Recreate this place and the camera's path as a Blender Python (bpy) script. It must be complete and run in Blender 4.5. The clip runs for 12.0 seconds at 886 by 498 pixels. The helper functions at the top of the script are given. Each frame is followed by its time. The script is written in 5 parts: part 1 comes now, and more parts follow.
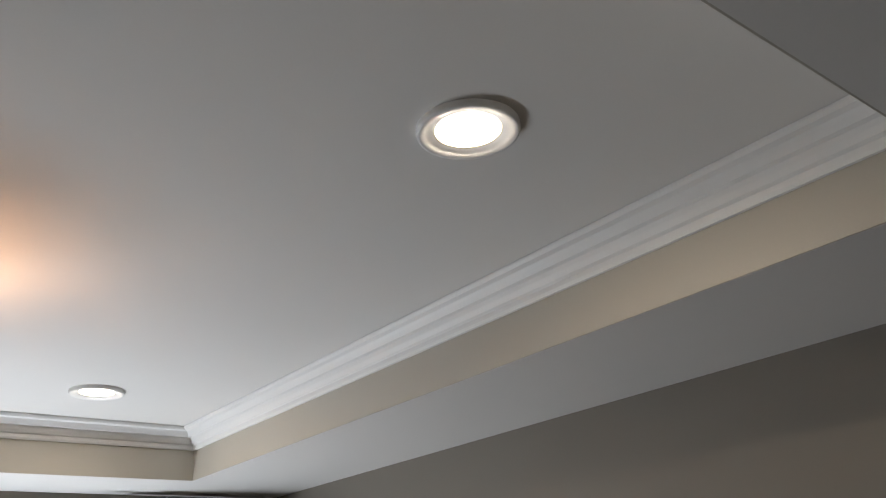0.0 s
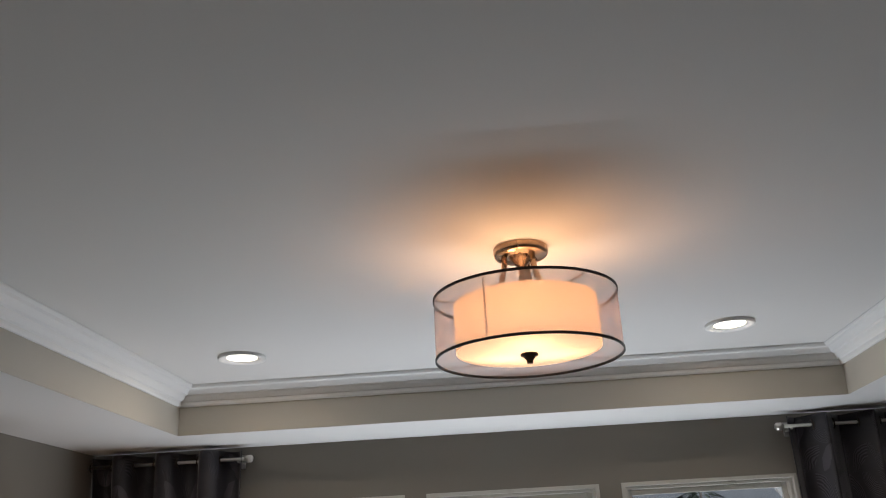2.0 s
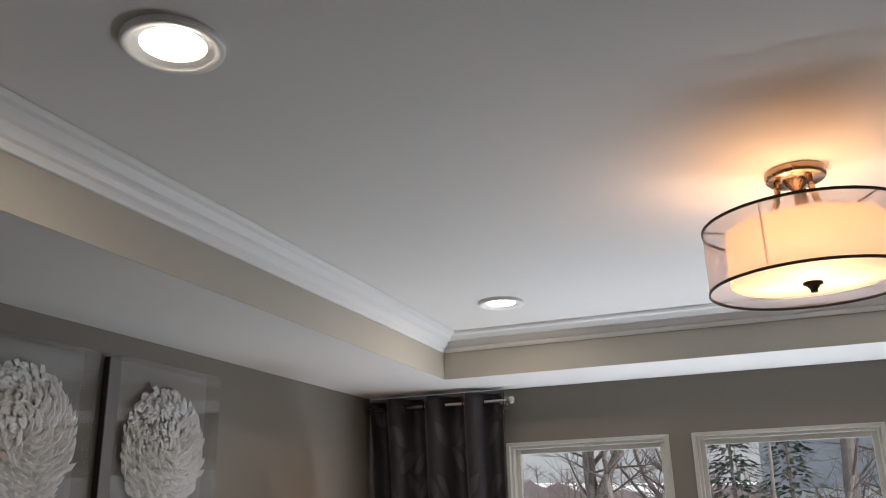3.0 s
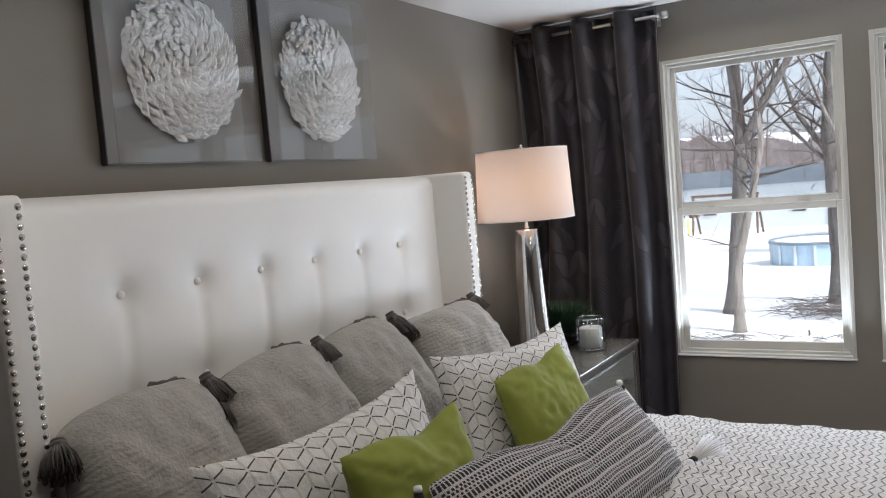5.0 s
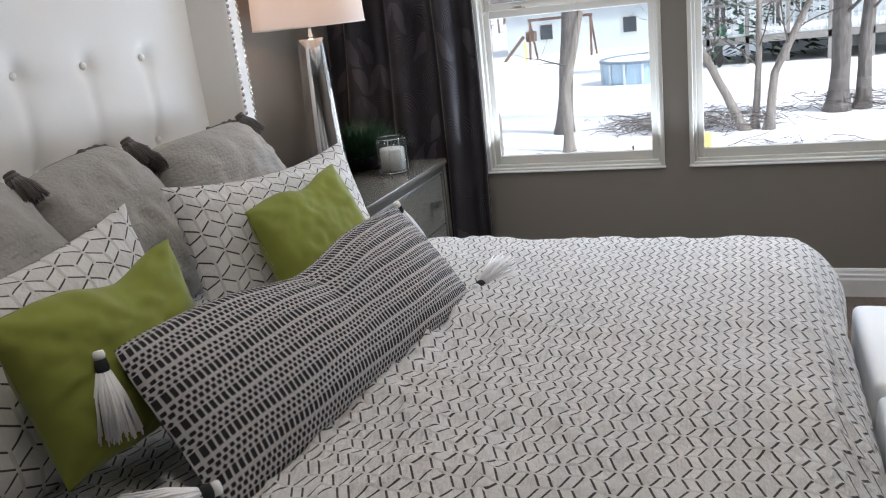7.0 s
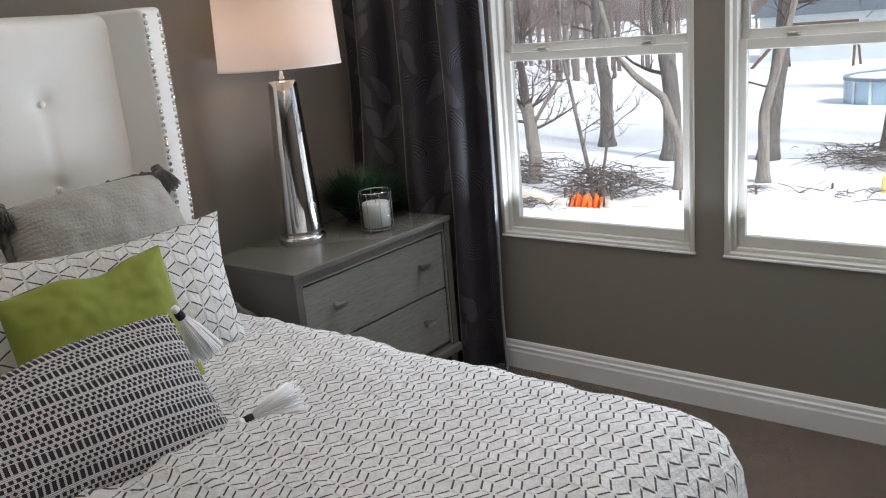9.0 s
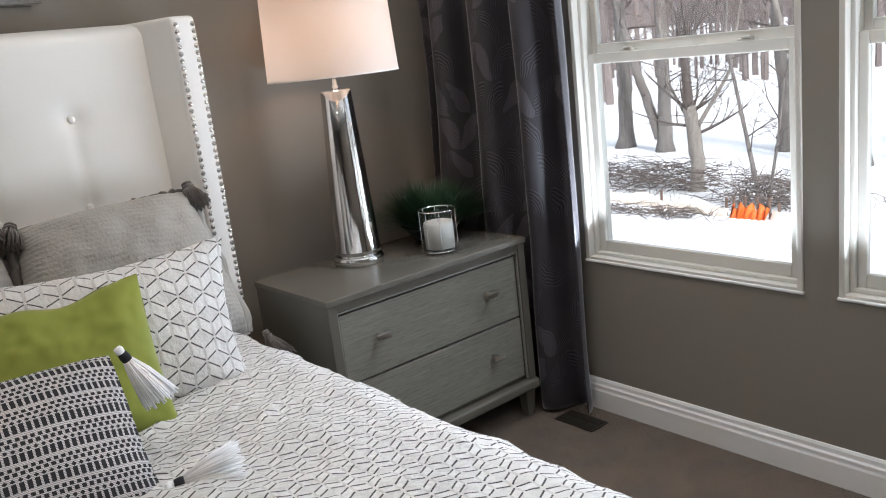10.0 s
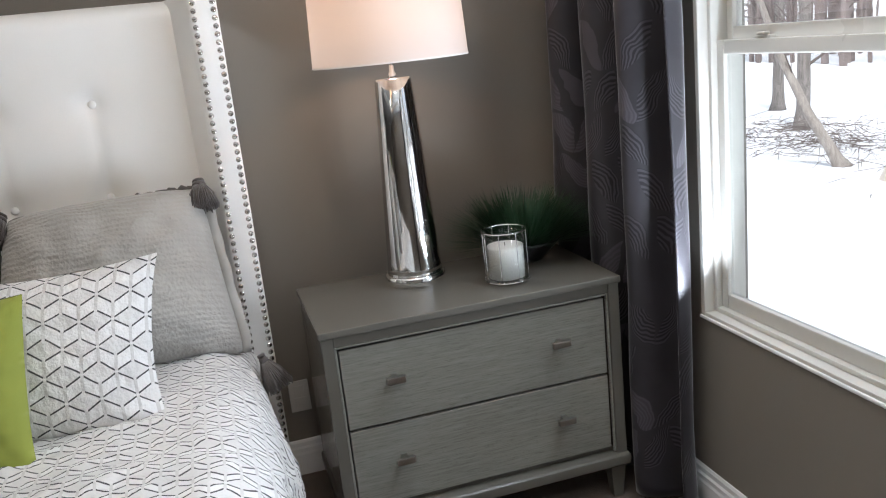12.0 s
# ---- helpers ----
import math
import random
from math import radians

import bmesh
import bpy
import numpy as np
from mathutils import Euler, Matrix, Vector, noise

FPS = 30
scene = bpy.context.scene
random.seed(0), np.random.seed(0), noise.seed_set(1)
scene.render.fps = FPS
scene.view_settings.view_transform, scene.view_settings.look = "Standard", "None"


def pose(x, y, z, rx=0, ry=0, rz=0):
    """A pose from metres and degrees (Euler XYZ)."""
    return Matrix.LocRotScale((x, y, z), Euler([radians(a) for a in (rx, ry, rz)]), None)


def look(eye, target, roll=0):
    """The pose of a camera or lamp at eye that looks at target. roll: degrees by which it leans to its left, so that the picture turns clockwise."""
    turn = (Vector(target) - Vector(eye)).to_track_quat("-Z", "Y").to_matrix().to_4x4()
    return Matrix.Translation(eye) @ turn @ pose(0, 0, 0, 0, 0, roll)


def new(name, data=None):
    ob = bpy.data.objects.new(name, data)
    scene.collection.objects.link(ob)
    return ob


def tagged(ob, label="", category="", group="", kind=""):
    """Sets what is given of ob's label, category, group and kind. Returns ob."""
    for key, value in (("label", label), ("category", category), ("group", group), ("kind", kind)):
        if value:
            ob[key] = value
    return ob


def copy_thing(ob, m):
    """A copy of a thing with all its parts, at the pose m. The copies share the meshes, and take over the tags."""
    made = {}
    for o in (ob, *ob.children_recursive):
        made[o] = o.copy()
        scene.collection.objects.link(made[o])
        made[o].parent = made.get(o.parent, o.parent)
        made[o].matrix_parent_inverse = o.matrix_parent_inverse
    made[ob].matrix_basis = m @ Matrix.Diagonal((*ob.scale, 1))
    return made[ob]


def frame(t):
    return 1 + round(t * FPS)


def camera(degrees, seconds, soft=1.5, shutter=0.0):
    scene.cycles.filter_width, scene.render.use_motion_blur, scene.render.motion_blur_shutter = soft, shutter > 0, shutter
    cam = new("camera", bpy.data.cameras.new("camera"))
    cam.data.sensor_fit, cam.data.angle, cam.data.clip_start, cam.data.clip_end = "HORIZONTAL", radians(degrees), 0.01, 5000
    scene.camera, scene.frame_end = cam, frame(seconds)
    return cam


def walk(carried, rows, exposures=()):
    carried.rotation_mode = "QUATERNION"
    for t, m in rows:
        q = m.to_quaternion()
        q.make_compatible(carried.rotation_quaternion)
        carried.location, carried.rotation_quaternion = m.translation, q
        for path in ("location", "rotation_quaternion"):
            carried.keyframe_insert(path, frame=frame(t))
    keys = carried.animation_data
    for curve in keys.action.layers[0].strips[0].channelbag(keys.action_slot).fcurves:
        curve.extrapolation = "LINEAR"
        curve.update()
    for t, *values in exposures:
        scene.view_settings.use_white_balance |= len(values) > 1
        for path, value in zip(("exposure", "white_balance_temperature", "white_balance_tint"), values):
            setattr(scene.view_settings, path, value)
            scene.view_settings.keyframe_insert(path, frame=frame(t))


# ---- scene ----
cam = camera(56.4, 12.0, soft=1.1)
PATH = [
    (0, (2.236, -4.198, 1.839), (3.402, -2.784, 2.639), -3.6),
    (0.5, (2.229, -4.203, 1.82), (3.117, -2.596, 2.615), -4.1),
    (1, (2.237, -4.233, 1.83), (2.792, -2.468, 2.59), -4.1),
    (1.5, (2.242, -4.308, 1.803), (2.458, -2.463, 2.545), -3.6),
    (2, (2.228, -4.343, 1.803), (2.093, -2.481, 2.52), -2.9),
    (2.5, (2.196, -4.377, 1.799), (1.763, -2.554, 2.496), -1.9),
    (4.3, (1.978, -4.347, 1.686), (0.926, -2.653, 1.844), -3.4),
    (4.5, (1.998, -4.333, 1.661), (0.93, -2.644, 1.734), -3.8),
    (5, (2.023, -4.318, 1.594), (0.988, -2.613, 1.449), -4.8),
    (5.5, (2.01, -4.265, 1.533), (1.061, -2.541, 1.177), -6.0),
    (6, (1.997, -4.138, 1.491), (1.159, -2.387, 1.008), -6.7),
    (6.5, (1.977, -4.009, 1.459), (1.229, -2.237, 0.911), -6.9),
    (7, (2.057, -3.857, 1.451), (1.343, -2.077, 0.882), -6.5),
    (7.5, (2.256, -3.616, 1.499), (1.528, -1.844, 0.926), -4.3),
    (9.3, (2.821, -2.762, 1.525), (1.496, -1.354, 1.015), -5.8),
    (9.5, (2.842, -2.665, 1.512), (1.442, -1.327, 1.011), -6.2),
    (10, (2.849, -2.354, 1.479), (1.335, -1.137, 1.002), -6.7),
    (10.5, (2.867, -2.074, 1.495), (1.237, -1.023, 1.008), -6.4),
    (11, (2.923, -1.808, 1.484), (1.153, -1.029, 0.974), -6.5),
    (11.5, (2.858, -1.566, 1.454), (1.044, -0.91, 0.926), -5.9),
    (12, (2.776, -1.286, 1.471), (0.905, -0.782, 0.975), -6.2),
]
walk(cam, [(t, look(eye, target, roll)) for t, eye, target, roll in PATH], [(0, 1.45, 6600, 14), (0.5, 0.96, 6600, 12), (1, 0.52, 6550, 12), (1.5, 0.58, 6500, 13), (2.5, 0.92, 6550, 15),
      (4.5, 1.64, 6150, 14), (6, 1.88, 5950, 13), (7.5, 1.7, 5950, 13), (9.5, 1.54, 6150, 13), (10, 1.86, 6150, 13), (10.5, 1.82, 6150, 14), (11, 1.88, 6100, 14), (11.5, 2.06, 6100, 14), (12, 1.92, 6100, 13)])

# ---- world, sun, large lights ----
SUN_ELEV, SUN_AZ = 42.0, 112.0
world = bpy.data.worlds.new("world")
scene.world = world
world.use_nodes = True
wn = world.node_tree
sky = wn.nodes.new("ShaderNodeTexSky")
sky.sky_type, sky.sun_disc = "NISHITA", False
sky.sun_elevation, sky.sun_rotation = radians(SUN_ELEV), radians(SUN_AZ)
sky.air_density, sky.dust_density, sky.ozone_density = 1.0, 4.0, 1.0
wn.nodes["Background"].inputs["Strength"].default_value = 0.15
# thin bright winter cloud over most of the sky
cloud = wn.nodes.new("ShaderNodeTexNoise")
cloud.inputs["Scale"].default_value, cloud.inputs["Detail"].default_value = 2.2, 5.0
cover = wn.nodes.new("ShaderNodeMapRange")
cover.inputs["From Min"].default_value, cover.inputs["From Max"].default_value = 0.3, 0.6
cover.inputs["To Min"].default_value, cover.inputs["To Max"].default_value = 0.72, 0.96
haze = wn.nodes.new("ShaderNodeMixRGB")
haze.inputs["Color2"].default_value = (3.2, 3.25, 3.4, 1.0)
wn.links.new(cloud.outputs["Fac"], cover.inputs["Value"])
wn.links.new(cover.outputs["Result"], haze.inputs["Fac"])
wn.links.new(sky.outputs["Color"], haze.inputs["Color1"])
wn.links.new(haze.outputs["Color"], wn.nodes["Background"].inputs["Color"])
sun = new("sun", bpy.data.lights.new("sun", "SUN"))
sun.data.energy, sun.data.angle, sun.data.color = 2.6, radians(12), (1.0, 0.96, 0.91)
sun.matrix_basis = look((20 * math.sin(radians(SUN_AZ)), 20 * math.cos(radians(SUN_AZ)), 20 * math.tan(radians(SUN_ELEV))), (0, 0, 0))


def lamp(name, kind, loc, watts, col, size=0.05):
    d = bpy.data.lights.new(name, kind)
    d.energy, d.color = watts, col
    if kind == "AREA":
        d.shape, d.size = "DISK", size
    else:
        d.shadow_soft_size = size
    o = new(name, d)
    o.location = loc
    return o


WARM, CANCOL = (1.0, 0.58, 0.31), (1.0, 0.86, 0.68)
DRUM = (2.29, -2.06)
CANS = [(1.12, -1.03), (3.13, -1.03), (1.163, -3.262), (3.13, -3.21)]
ZS, ZC = 2.44, 2.664
for cx, cy in CANS:
    lamp("can_bulb", "AREA", (cx, cy, ZC - 0.0095), 1.5, CANCOL, 0.125)
for k in range(3):
    a = 0.5 + k * 2.094
    lamp("drum_bulb", "POINT", (DRUM[0] + 0.09 * math.cos(a), DRUM[1] + 0.09 * math.sin(a), 2.43), 0.72, WARM, 0.025)
LAMP = (0.318, -0.722)
# daylight at the window openings: snow light up from the sills, sky light down from the heads
for wx in (1.2275, 2.2, 3.1725):
    for wz, tilt, watts, wide in ((0.70, 150, 4.6, 142), (2.07, 28, 1.3, 80)):
        d = bpy.data.lights.new("window_daylight", "AREA")
        d.shape, d.size, d.size_y, d.energy, d.spread = "RECTANGLE", 0.72, 0.07, watts, radians(wide)
        d.color = (0.84, 0.93, 1.0)
        o = new("window_daylight", d)
        o.matrix_basis = pose(wx, -0.02, wz, -tilt)
lamp("table_lamp_bulb", "POINT", (LAMP[0], LAMP[1], 1.56), 0.7, (1.0, 0.62, 0.36), 0.04)


# ---- materials ----
class Nodes:
    """Short hand for building a material's node tree."""

    def __init__(self, name):
        self.m = bpy.data.materials.new(name)
        self.m.use_nodes = True
        self.t = self.m.node_tree
        self.p = self.t.nodes["Principled BSDF"]

    def put(self, sock, v):
        if hasattr(v, "is_linked") or hasattr(v, "links"):
            self.t.links.new(v, sock)
        elif isinstance(v, (tuple, list)) and len(v) == 3 and sock.type == "RGBA":
            sock.default_value = (*v, 1)
        else:
            sock.default_value = v

    def n(self, kind, out=0, ins=(), **props):
        nd = self.t.nodes.new("ShaderNode" + kind)
        for k, v in props.items():
            if k == "operation":
                nd.operation = v
            elif k == "blend_type":
                nd.blend_type = v
            elif k == "data_type":
                nd.data_type = v
            elif k == "feature":
                nd.feature = v
        for k, v in dict(ins).items():
            self.put(nd.inputs[k], v)
        return nd.outputs[out]

    def math(self, op, a, b=0.0, c=0.0):
        return self.n("Math", 0, {0: a, 1: b, 2: c}, operation=op)

    def coord(self, which="Object"):
        nd = self.t.nodes.new("ShaderNodeTexCoord")
        return nd.outputs[which]

    def noise(self, scale, detail=3.0, vec=None, rough=0.55, stretch=None):
        v = vec if vec is not None else self.coord()
        if stretch:
            v = self.n("Mapping", 0, {"Vector": v, "Scale": stretch})
        return self.n("TexNoise", 0, {"Vector": v, "Scale": scale, "Detail": detail, "Roughness": rough})

    def ramp(self, f, lo, hi, a=0.0, b=1.0):
        return self.n("MapRange", 0, {"Value": f, "From Min": lo, "From Max": hi, "To Min": a, "To Max": b})

    def mix(self, f, a, b):
        nd = self.t.nodes.new("ShaderNodeMix")
        nd.data_type = "RGBA"
        self.put(nd.inputs[0], f), self.put(nd.inputs[6], a), self.put(nd.inputs[7], b)
        return nd.outputs[2]

    def bump(self, h, strength, dist=0.01, normal=None):
        ins = {"Height": h, "Strength": strength, "Distance": dist}
        if normal is not None:
            ins["Normal"] = normal
        return self.n("Bump", 0, ins)

    def set(self, **kw):
        for k, v in kw.items():
            self.put(self.p.inputs[k.replace("_", " ")], v)
        return self.m


def tone(c, k):
    return tuple(min(1.0, x * k) for x in c)


def surf(name, col, rough=0.5, metal=0.0, var=0.1, scale=4.0, fine=150.0, bump=0.1, stretch=None, sheen=0.0, spec=0.5, dist=0.002):
    """A surface with broad variation, fine grain, and relief."""
    g = Nodes(name)
    big, small = g.noise(scale, 4, stretch=stretch), g.noise(fine, 3, stretch=stretch)
    f = g.math("ADD", g.math("MULTIPLY", big, 0.65), g.math("MULTIPLY", small, 0.35))
    c = g.mix(g.ramp(f, 0.3, 0.7), tone(col, 1 - var), tone(col, 1 + var))
    g.set(Base_Color=c, Roughness=g.ramp(big, 0.3, 0.7, max(0.02, rough - 0.06), min(1, rough + 0.06)), Metallic=metal)
    g.p.inputs["Specular IOR Level"].default_value = spec
    if sheen:
        g.set(Sheen_Weight=sheen, Sheen_Roughness=0.4)
    if bump:
        g.set(Normal=g.bump(small, bump, dist))
    return g.m


def glow(name, col, strength):
    g = Nodes(name)
    return g.set(Base_Color=(0.9, 0.9, 0.88), Emission_Color=col, Emission_Strength=strength)


M_WALL = surf("wall_paint", (0.232, 0.209, 0.180), 0.62, var=0.03, scale=1.3, fine=260, bump=0.12, dist=0.0008)
# same paint as the walls, lightened to carry the light on the tray face
M_WALL_LIT = surf("wall_paint_lit", (0.47, 0.445, 0.39), 0.6, var=0.03, scale=1.3, fine=260, bump=0.1, dist=0.0008)
M_CEIL = surf("ceiling_paint", (0.72, 0.71, 0.69), 0.8, var=0.02, scale=1.0, fine=220, bump=0.12, dist=0.0008)
M_TRIM = surf("trim_paint", (0.80, 0.80, 0.79), 0.45, var=0.015, scale=3, fine=60, bump=0.03)
M_VINYL = surf("window_vinyl", (0.58, 0.56, 0.51), 0.32, var=0.015, scale=3, fine=80, bump=0.02)
M_CARPET = surf("carpet", (0.096, 0.064, 0.042), 0.95, var=0.42, scale=8, fine=420, bump=0.9, sheen=0.3, spec=0.1, dist=0.006)
M_LEATHER = surf("cream_leather", (0.86, 0.84, 0.80), 0.42, var=0.03, scale=2.5, fine=320, bump=0.12, dist=0.0012)
M_NAIL = surf("nail_metal", (0.60, 0.57, 0.53), 0.2, 1.0, var=0.1, bump=0.0)
M_CHROME = surf("chrome", (0.86, 0.86, 0.86), 0.06, 1.0, var=0.02, bump=0.0)
M_BRUSHED = surf("brushed_metal", (0.66, 0.64, 0.60), 0.32, 1.0, var=0.08, fine=300, bump=0.1)
M_PEWTER = surf("dark_pewter", (0.42, 0.40, 0.37), 0.3, 1.0, var=0.1, fine=300, bump=0.1)
M_BRONZE = surf("dark_bronze", (0.07, 0.055, 0.045), 0.35, 0.8, var=0.1, bump=0.0)
M_BRASS = surf("warm_brushed_brass", (0.42, 0.30, 0.21), 0.3, 1.0, var=0.08, bump=0.0)
M_BLACK = surf("black_ribbon", (0.012, 0.011, 0.012), 0.7, var=0.1, bump=0.0)
M_WHITEYARN = surf("white_yarn", (0.93, 0.93, 0.94), 0.9, var=0.06, scale=60, fine=500, bump=0.4, sheen=0.3)
M_BLACKYARN = surf("black_yarn", (0.02, 0.02, 0.025), 0.9, var=0.1, scale=60, fine=500, bump=0.4)
M_GREYYARN = surf("grey_yarn", (0.115, 0.10, 0.092), 0.95, var=0.2, scale=60, fine=500, bump=0.5, sheen=0.3)
M_FLANGE = surf("grey_cotton_edge", (0.105, 0.095, 0.085), 0.9, var=0.12, scale=30, fine=500, bump=0.4)
M_GREEN = surf("green_velvet", (0.255, 0.285, 0.055), 0.85, var=0.10, scale=7, fine=700, bump=0.35, sheen=0.35, spec=0.15, dist=0.001)
M_WHITELINEN = surf("white_linen", (0.74, 0.72, 0.69), 0.9, var=0.03, scale=6, fine=900, bump=0.25, dist=0.0008)
M_BOUCLE = surf("white_upholstery", (0.78, 0.78, 0.77), 0.8, var=0.03, scale=5, fine=600, bump=0.25, dist=0.001)
M_DARKWOOD = surf("dark_wood", (0.06, 0.045, 0.035), 0.5, var=0.2, scale=6, fine=80, bump=0.1)
M_VENT = surf("vent_metal", (0.035, 0.028, 0.022), 0.5, 0.4, var=0.1, bump=0.05)
M_WAX = surf("candle_wax", (0.74, 0.71, 0.66), 0.6, var=0.04, bump=0.05)
M_SOIL = surf("dark_bowl", (0.02, 0.02, 0.022), 0.3, var=0.1, bump=0.0)
M_GRASS = surf("plant_green", (0.022, 0.06, 0.026), 0.55, var=0.5, scale=25, fine=120, bump=0.0)
M_PLASTIC = surf("outlet_plastic", (0.6, 0.58, 0.54), 0.4, var=0.02, bump=0.0)
M_BACKING = surf("grey_backing_board", (0.27, 0.26, 0.25), 0.8, var=0.1, scale=5, fine=120, bump=0.1)
M_PAPER = surf("white_paper_petals", (0.87, 0.86, 0.84), 0.75, var=0.08, scale=60, fine=400, bump=0.2)
M_DARKEDGE = surf("dark_frame_edge", (0.03, 0.026, 0.024), 0.5, var=0.1, bump=0.0)
M_CANLENS = glow("can_lens", (1.0, 0.93, 0.80), 2.5)
M_BAFFLE = surf("can_baffle", (0.8, 0.76, 0.6), 0.4, var=0.02, bump=0.0)


def wood_mat():
    g = Nodes("grey_washed_wood")
    v = g.coord()
    grain = g.noise(9, 6, vec=g.n("Mapping", 0, {"Vector": v, "Scale": (6, 0.55, 24)}), rough=0.65)
    fine = g.noise(60, 3, vec=g.n("Mapping", 0, {"Vector": v, "Scale": (6, 0.4, 12)}))
    f = g.math("ADD", g.math("MULTIPLY", grain, 0.6), g.math("MULTIPLY", fine, 0.4))
    c = g.mix(g.ramp(f, 0.33, 0.66), (0.165, 0.160, 0.136), (0.285, 0.282, 0.248))
    return g.set(Base_Color=c, Roughness=g.ramp(fine, 0.3, 0.7, 0.24, 0.38), Normal=g.bump(f, 0.25, 0.002))


M_WOOD = wood_mat()
M_CARCASS = surf("grey_stained_carcass", (0.130, 0.122, 0.104), 0.2, var=0.04, scale=2.5, fine=120, bump=0.03)


def pane_mat(name, tint, gloss):
    """Thin clear sheet: straight-through view with a little mirror reflection that grows at grazing angles."""
    g = Nodes(name)
    out = g.t.nodes["Material Output"]
    tr = g.n("BsdfTransparent", 0, {"Color": tint})
    gl = g.n("BsdfGlossy", 0, {"Color": (1, 1, 1), "Roughness": gloss})
    face = g.n("LayerWeight", 1, {"Blend": 0.5})
    fr = g.math("MULTIPLY_ADD", g.math("POWER", face, 5.0), 0.9, 0.04)
    g.t.links.new(g.n("MixShader", 0, {0: fr, 1: tr, 2: gl}), out.inputs["Surface"])
    return g.m


M_PANE = pane_mat("window_glass", (0.73, 0.75, 0.75), 0.0)
M_GLASS = pane_mat("candle_glass", (0.90, 0.92, 0.92), 0.03)
M_ACRYLIC = pane_mat("clear_acrylic", (0.93, 0.93, 0.93), 0.02)


def cloth_shade(name, col, through_col, see):
    """Lamp shade cloth: lets light through, and some straight view when sheer."""
    g = Nodes(name)
    out = g.t.nodes["Material Output"]
    weave = g.noise(900, 2)
    df = g.n("BsdfDiffuse", 0, {"Color": g.mix(weave, tone(col, 0.94), col)})
    tl = g.n("BsdfTranslucent", 0, {"Color": through_col})
    s = g.n("MixShader", 0, {0: 0.5, 1: df, 2: tl})
    if see:
        s = g.n("MixShader", 0, {0: see, 1: s, 2: g.n("BsdfTransparent", 0, {"Color": (1, 1, 1)})})
    g.t.links.new(s, out.inputs["Surface"])
    return g.m


M_SHEER = cloth_shade("sheer_organza", (0.72, 0.62, 0.62), (0.70, 0.58, 0.56), 0.62)
M_INNER = cloth_shade("inner_shade_linen", (0.80, 0.72, 0.62), (0.84, 0.66, 0.54), 0.0)
M_DIFF = cloth_shade("frosted_diffuser", (0.85, 0.82, 0.76), (0.88, 0.82, 0.72), 0.0)
M_SHADE = cloth_shade("white_linen_shade", (0.80, 0.78, 0.76), (0.62, 0.54, 0.48), 0.0)


def rhombus_mat(name, axis_u, axis_v, use_uv, shape, R=0.030, grey=0.4, rumple=0.72):
    """White cotton with a woven tumbling-block pattern: dark zigzag dashes and faint cross lines."""
    g = Nodes(name)
    sep = g.t.nodes.new("ShaderNodeSeparateXYZ")
    src = g.coord("UV" if use_uv else "Object")
    wob = g.n("TexNoise", 1, {"Vector": src, "Scale": 3.0 if use_uv else 3.0, "Detail": 2.0})
    src2 = g.n("VectorMath", 0, {0: src, 1: g.n("VectorMath", 0, {0: wob, 1: (0.02, 0.02, 0.02)}, operation="MULTIPLY")}, operation="ADD")
    g.t.links.new(src2, sep.inputs[0])
    h, edge, amp, sep_v = R, R * shape[0], R * shape[1], R * shape[2]
    per = 2 * (edge + amp + sep_v)
    tri = g.math("PINGPONG", g.math("DIVIDE", sep.outputs[axis_u], h), 1.0)
    vm = g.math("FLOORED_MODULO", sep.outputs[axis_v], per)
    rise = g.math("MULTIPLY", tri, amp)
    rows = [g.math("ADD", rise, 0.0), g.math("ADD", rise, edge), g.math("SUBTRACT", edge + 2 * amp + sep_v, rise), g.math("SUBTRACT", per - sep_v, rise), g.math("ADD", rise, per)]
    dark = None
    for line in rows:
        d = g.math("ABSOLUTE", g.math("SUBTRACT", vm, line))
        dark = d if dark is None else g.math("MINIMUM", dark, d)
    gap = g.math("GREATER_THAN", g.math("ABSOLUTE", g.math("SUBTRACT", tri, 0.5)), 0.41)
    near = g.ramp(dark, 0.0016, 0.0027, 1.0, 0.0)
    ink = g.math("MULTIPLY", near, g.math("SUBTRACT", 1.0, gap))
    slab1 = g.math("MULTIPLY", g.math("GREATER_THAN", vm, rows[0]), g.math("LESS_THAN", vm, rows[1]))
    slab2 = g.math("MULTIPLY", g.math("GREATER_THAN", vm, rows[2]), g.math("LESS_THAN", vm, rows[3]))
    slab = g.math("ADD", slab1, slab2)
    post = g.math("LESS_THAN", g.math("MINIMUM", tri, g.math("SUBTRACT", 1.0, tri)), 0.10)
    pale = g.math("MAXIMUM", g.math("MULTIPLY", post, slab), g.math("MULTIPLY", g.math("SUBTRACT", 1.0, slab), 0.45))
    weave, blot = g.noise(700, 2), g.noise(3.5, 4)
    base = g.mix(g.ramp(blot, 0.3, 0.7), (0.69, 0.68, 0.66), (0.78, 0.77, 0.75))
    c = g.mix(g.math("MULTIPLY", pale, grey), base, (0.42, 0.40, 0.37))
    c = g.mix(g.math("MULTIPLY", ink, 0.97), c, (0.035, 0.032, 0.034))
    crease = g.math("ADD", g.math("MULTIPLY", g.noise(13, 5, stretch=(1.6, 0.6, 1)), 1.6), g.noise(45, 4, stretch=(1, 0.45, 1)))
    nrm = g.bump(crease, rumple, 0.023, g.bump(g.math("ADD", weave, ink), 0.15, 0.001))
    return g.set(Base_Color=c, Roughness=0.9, Normal=nrm, Sheen_Weight=0.1)


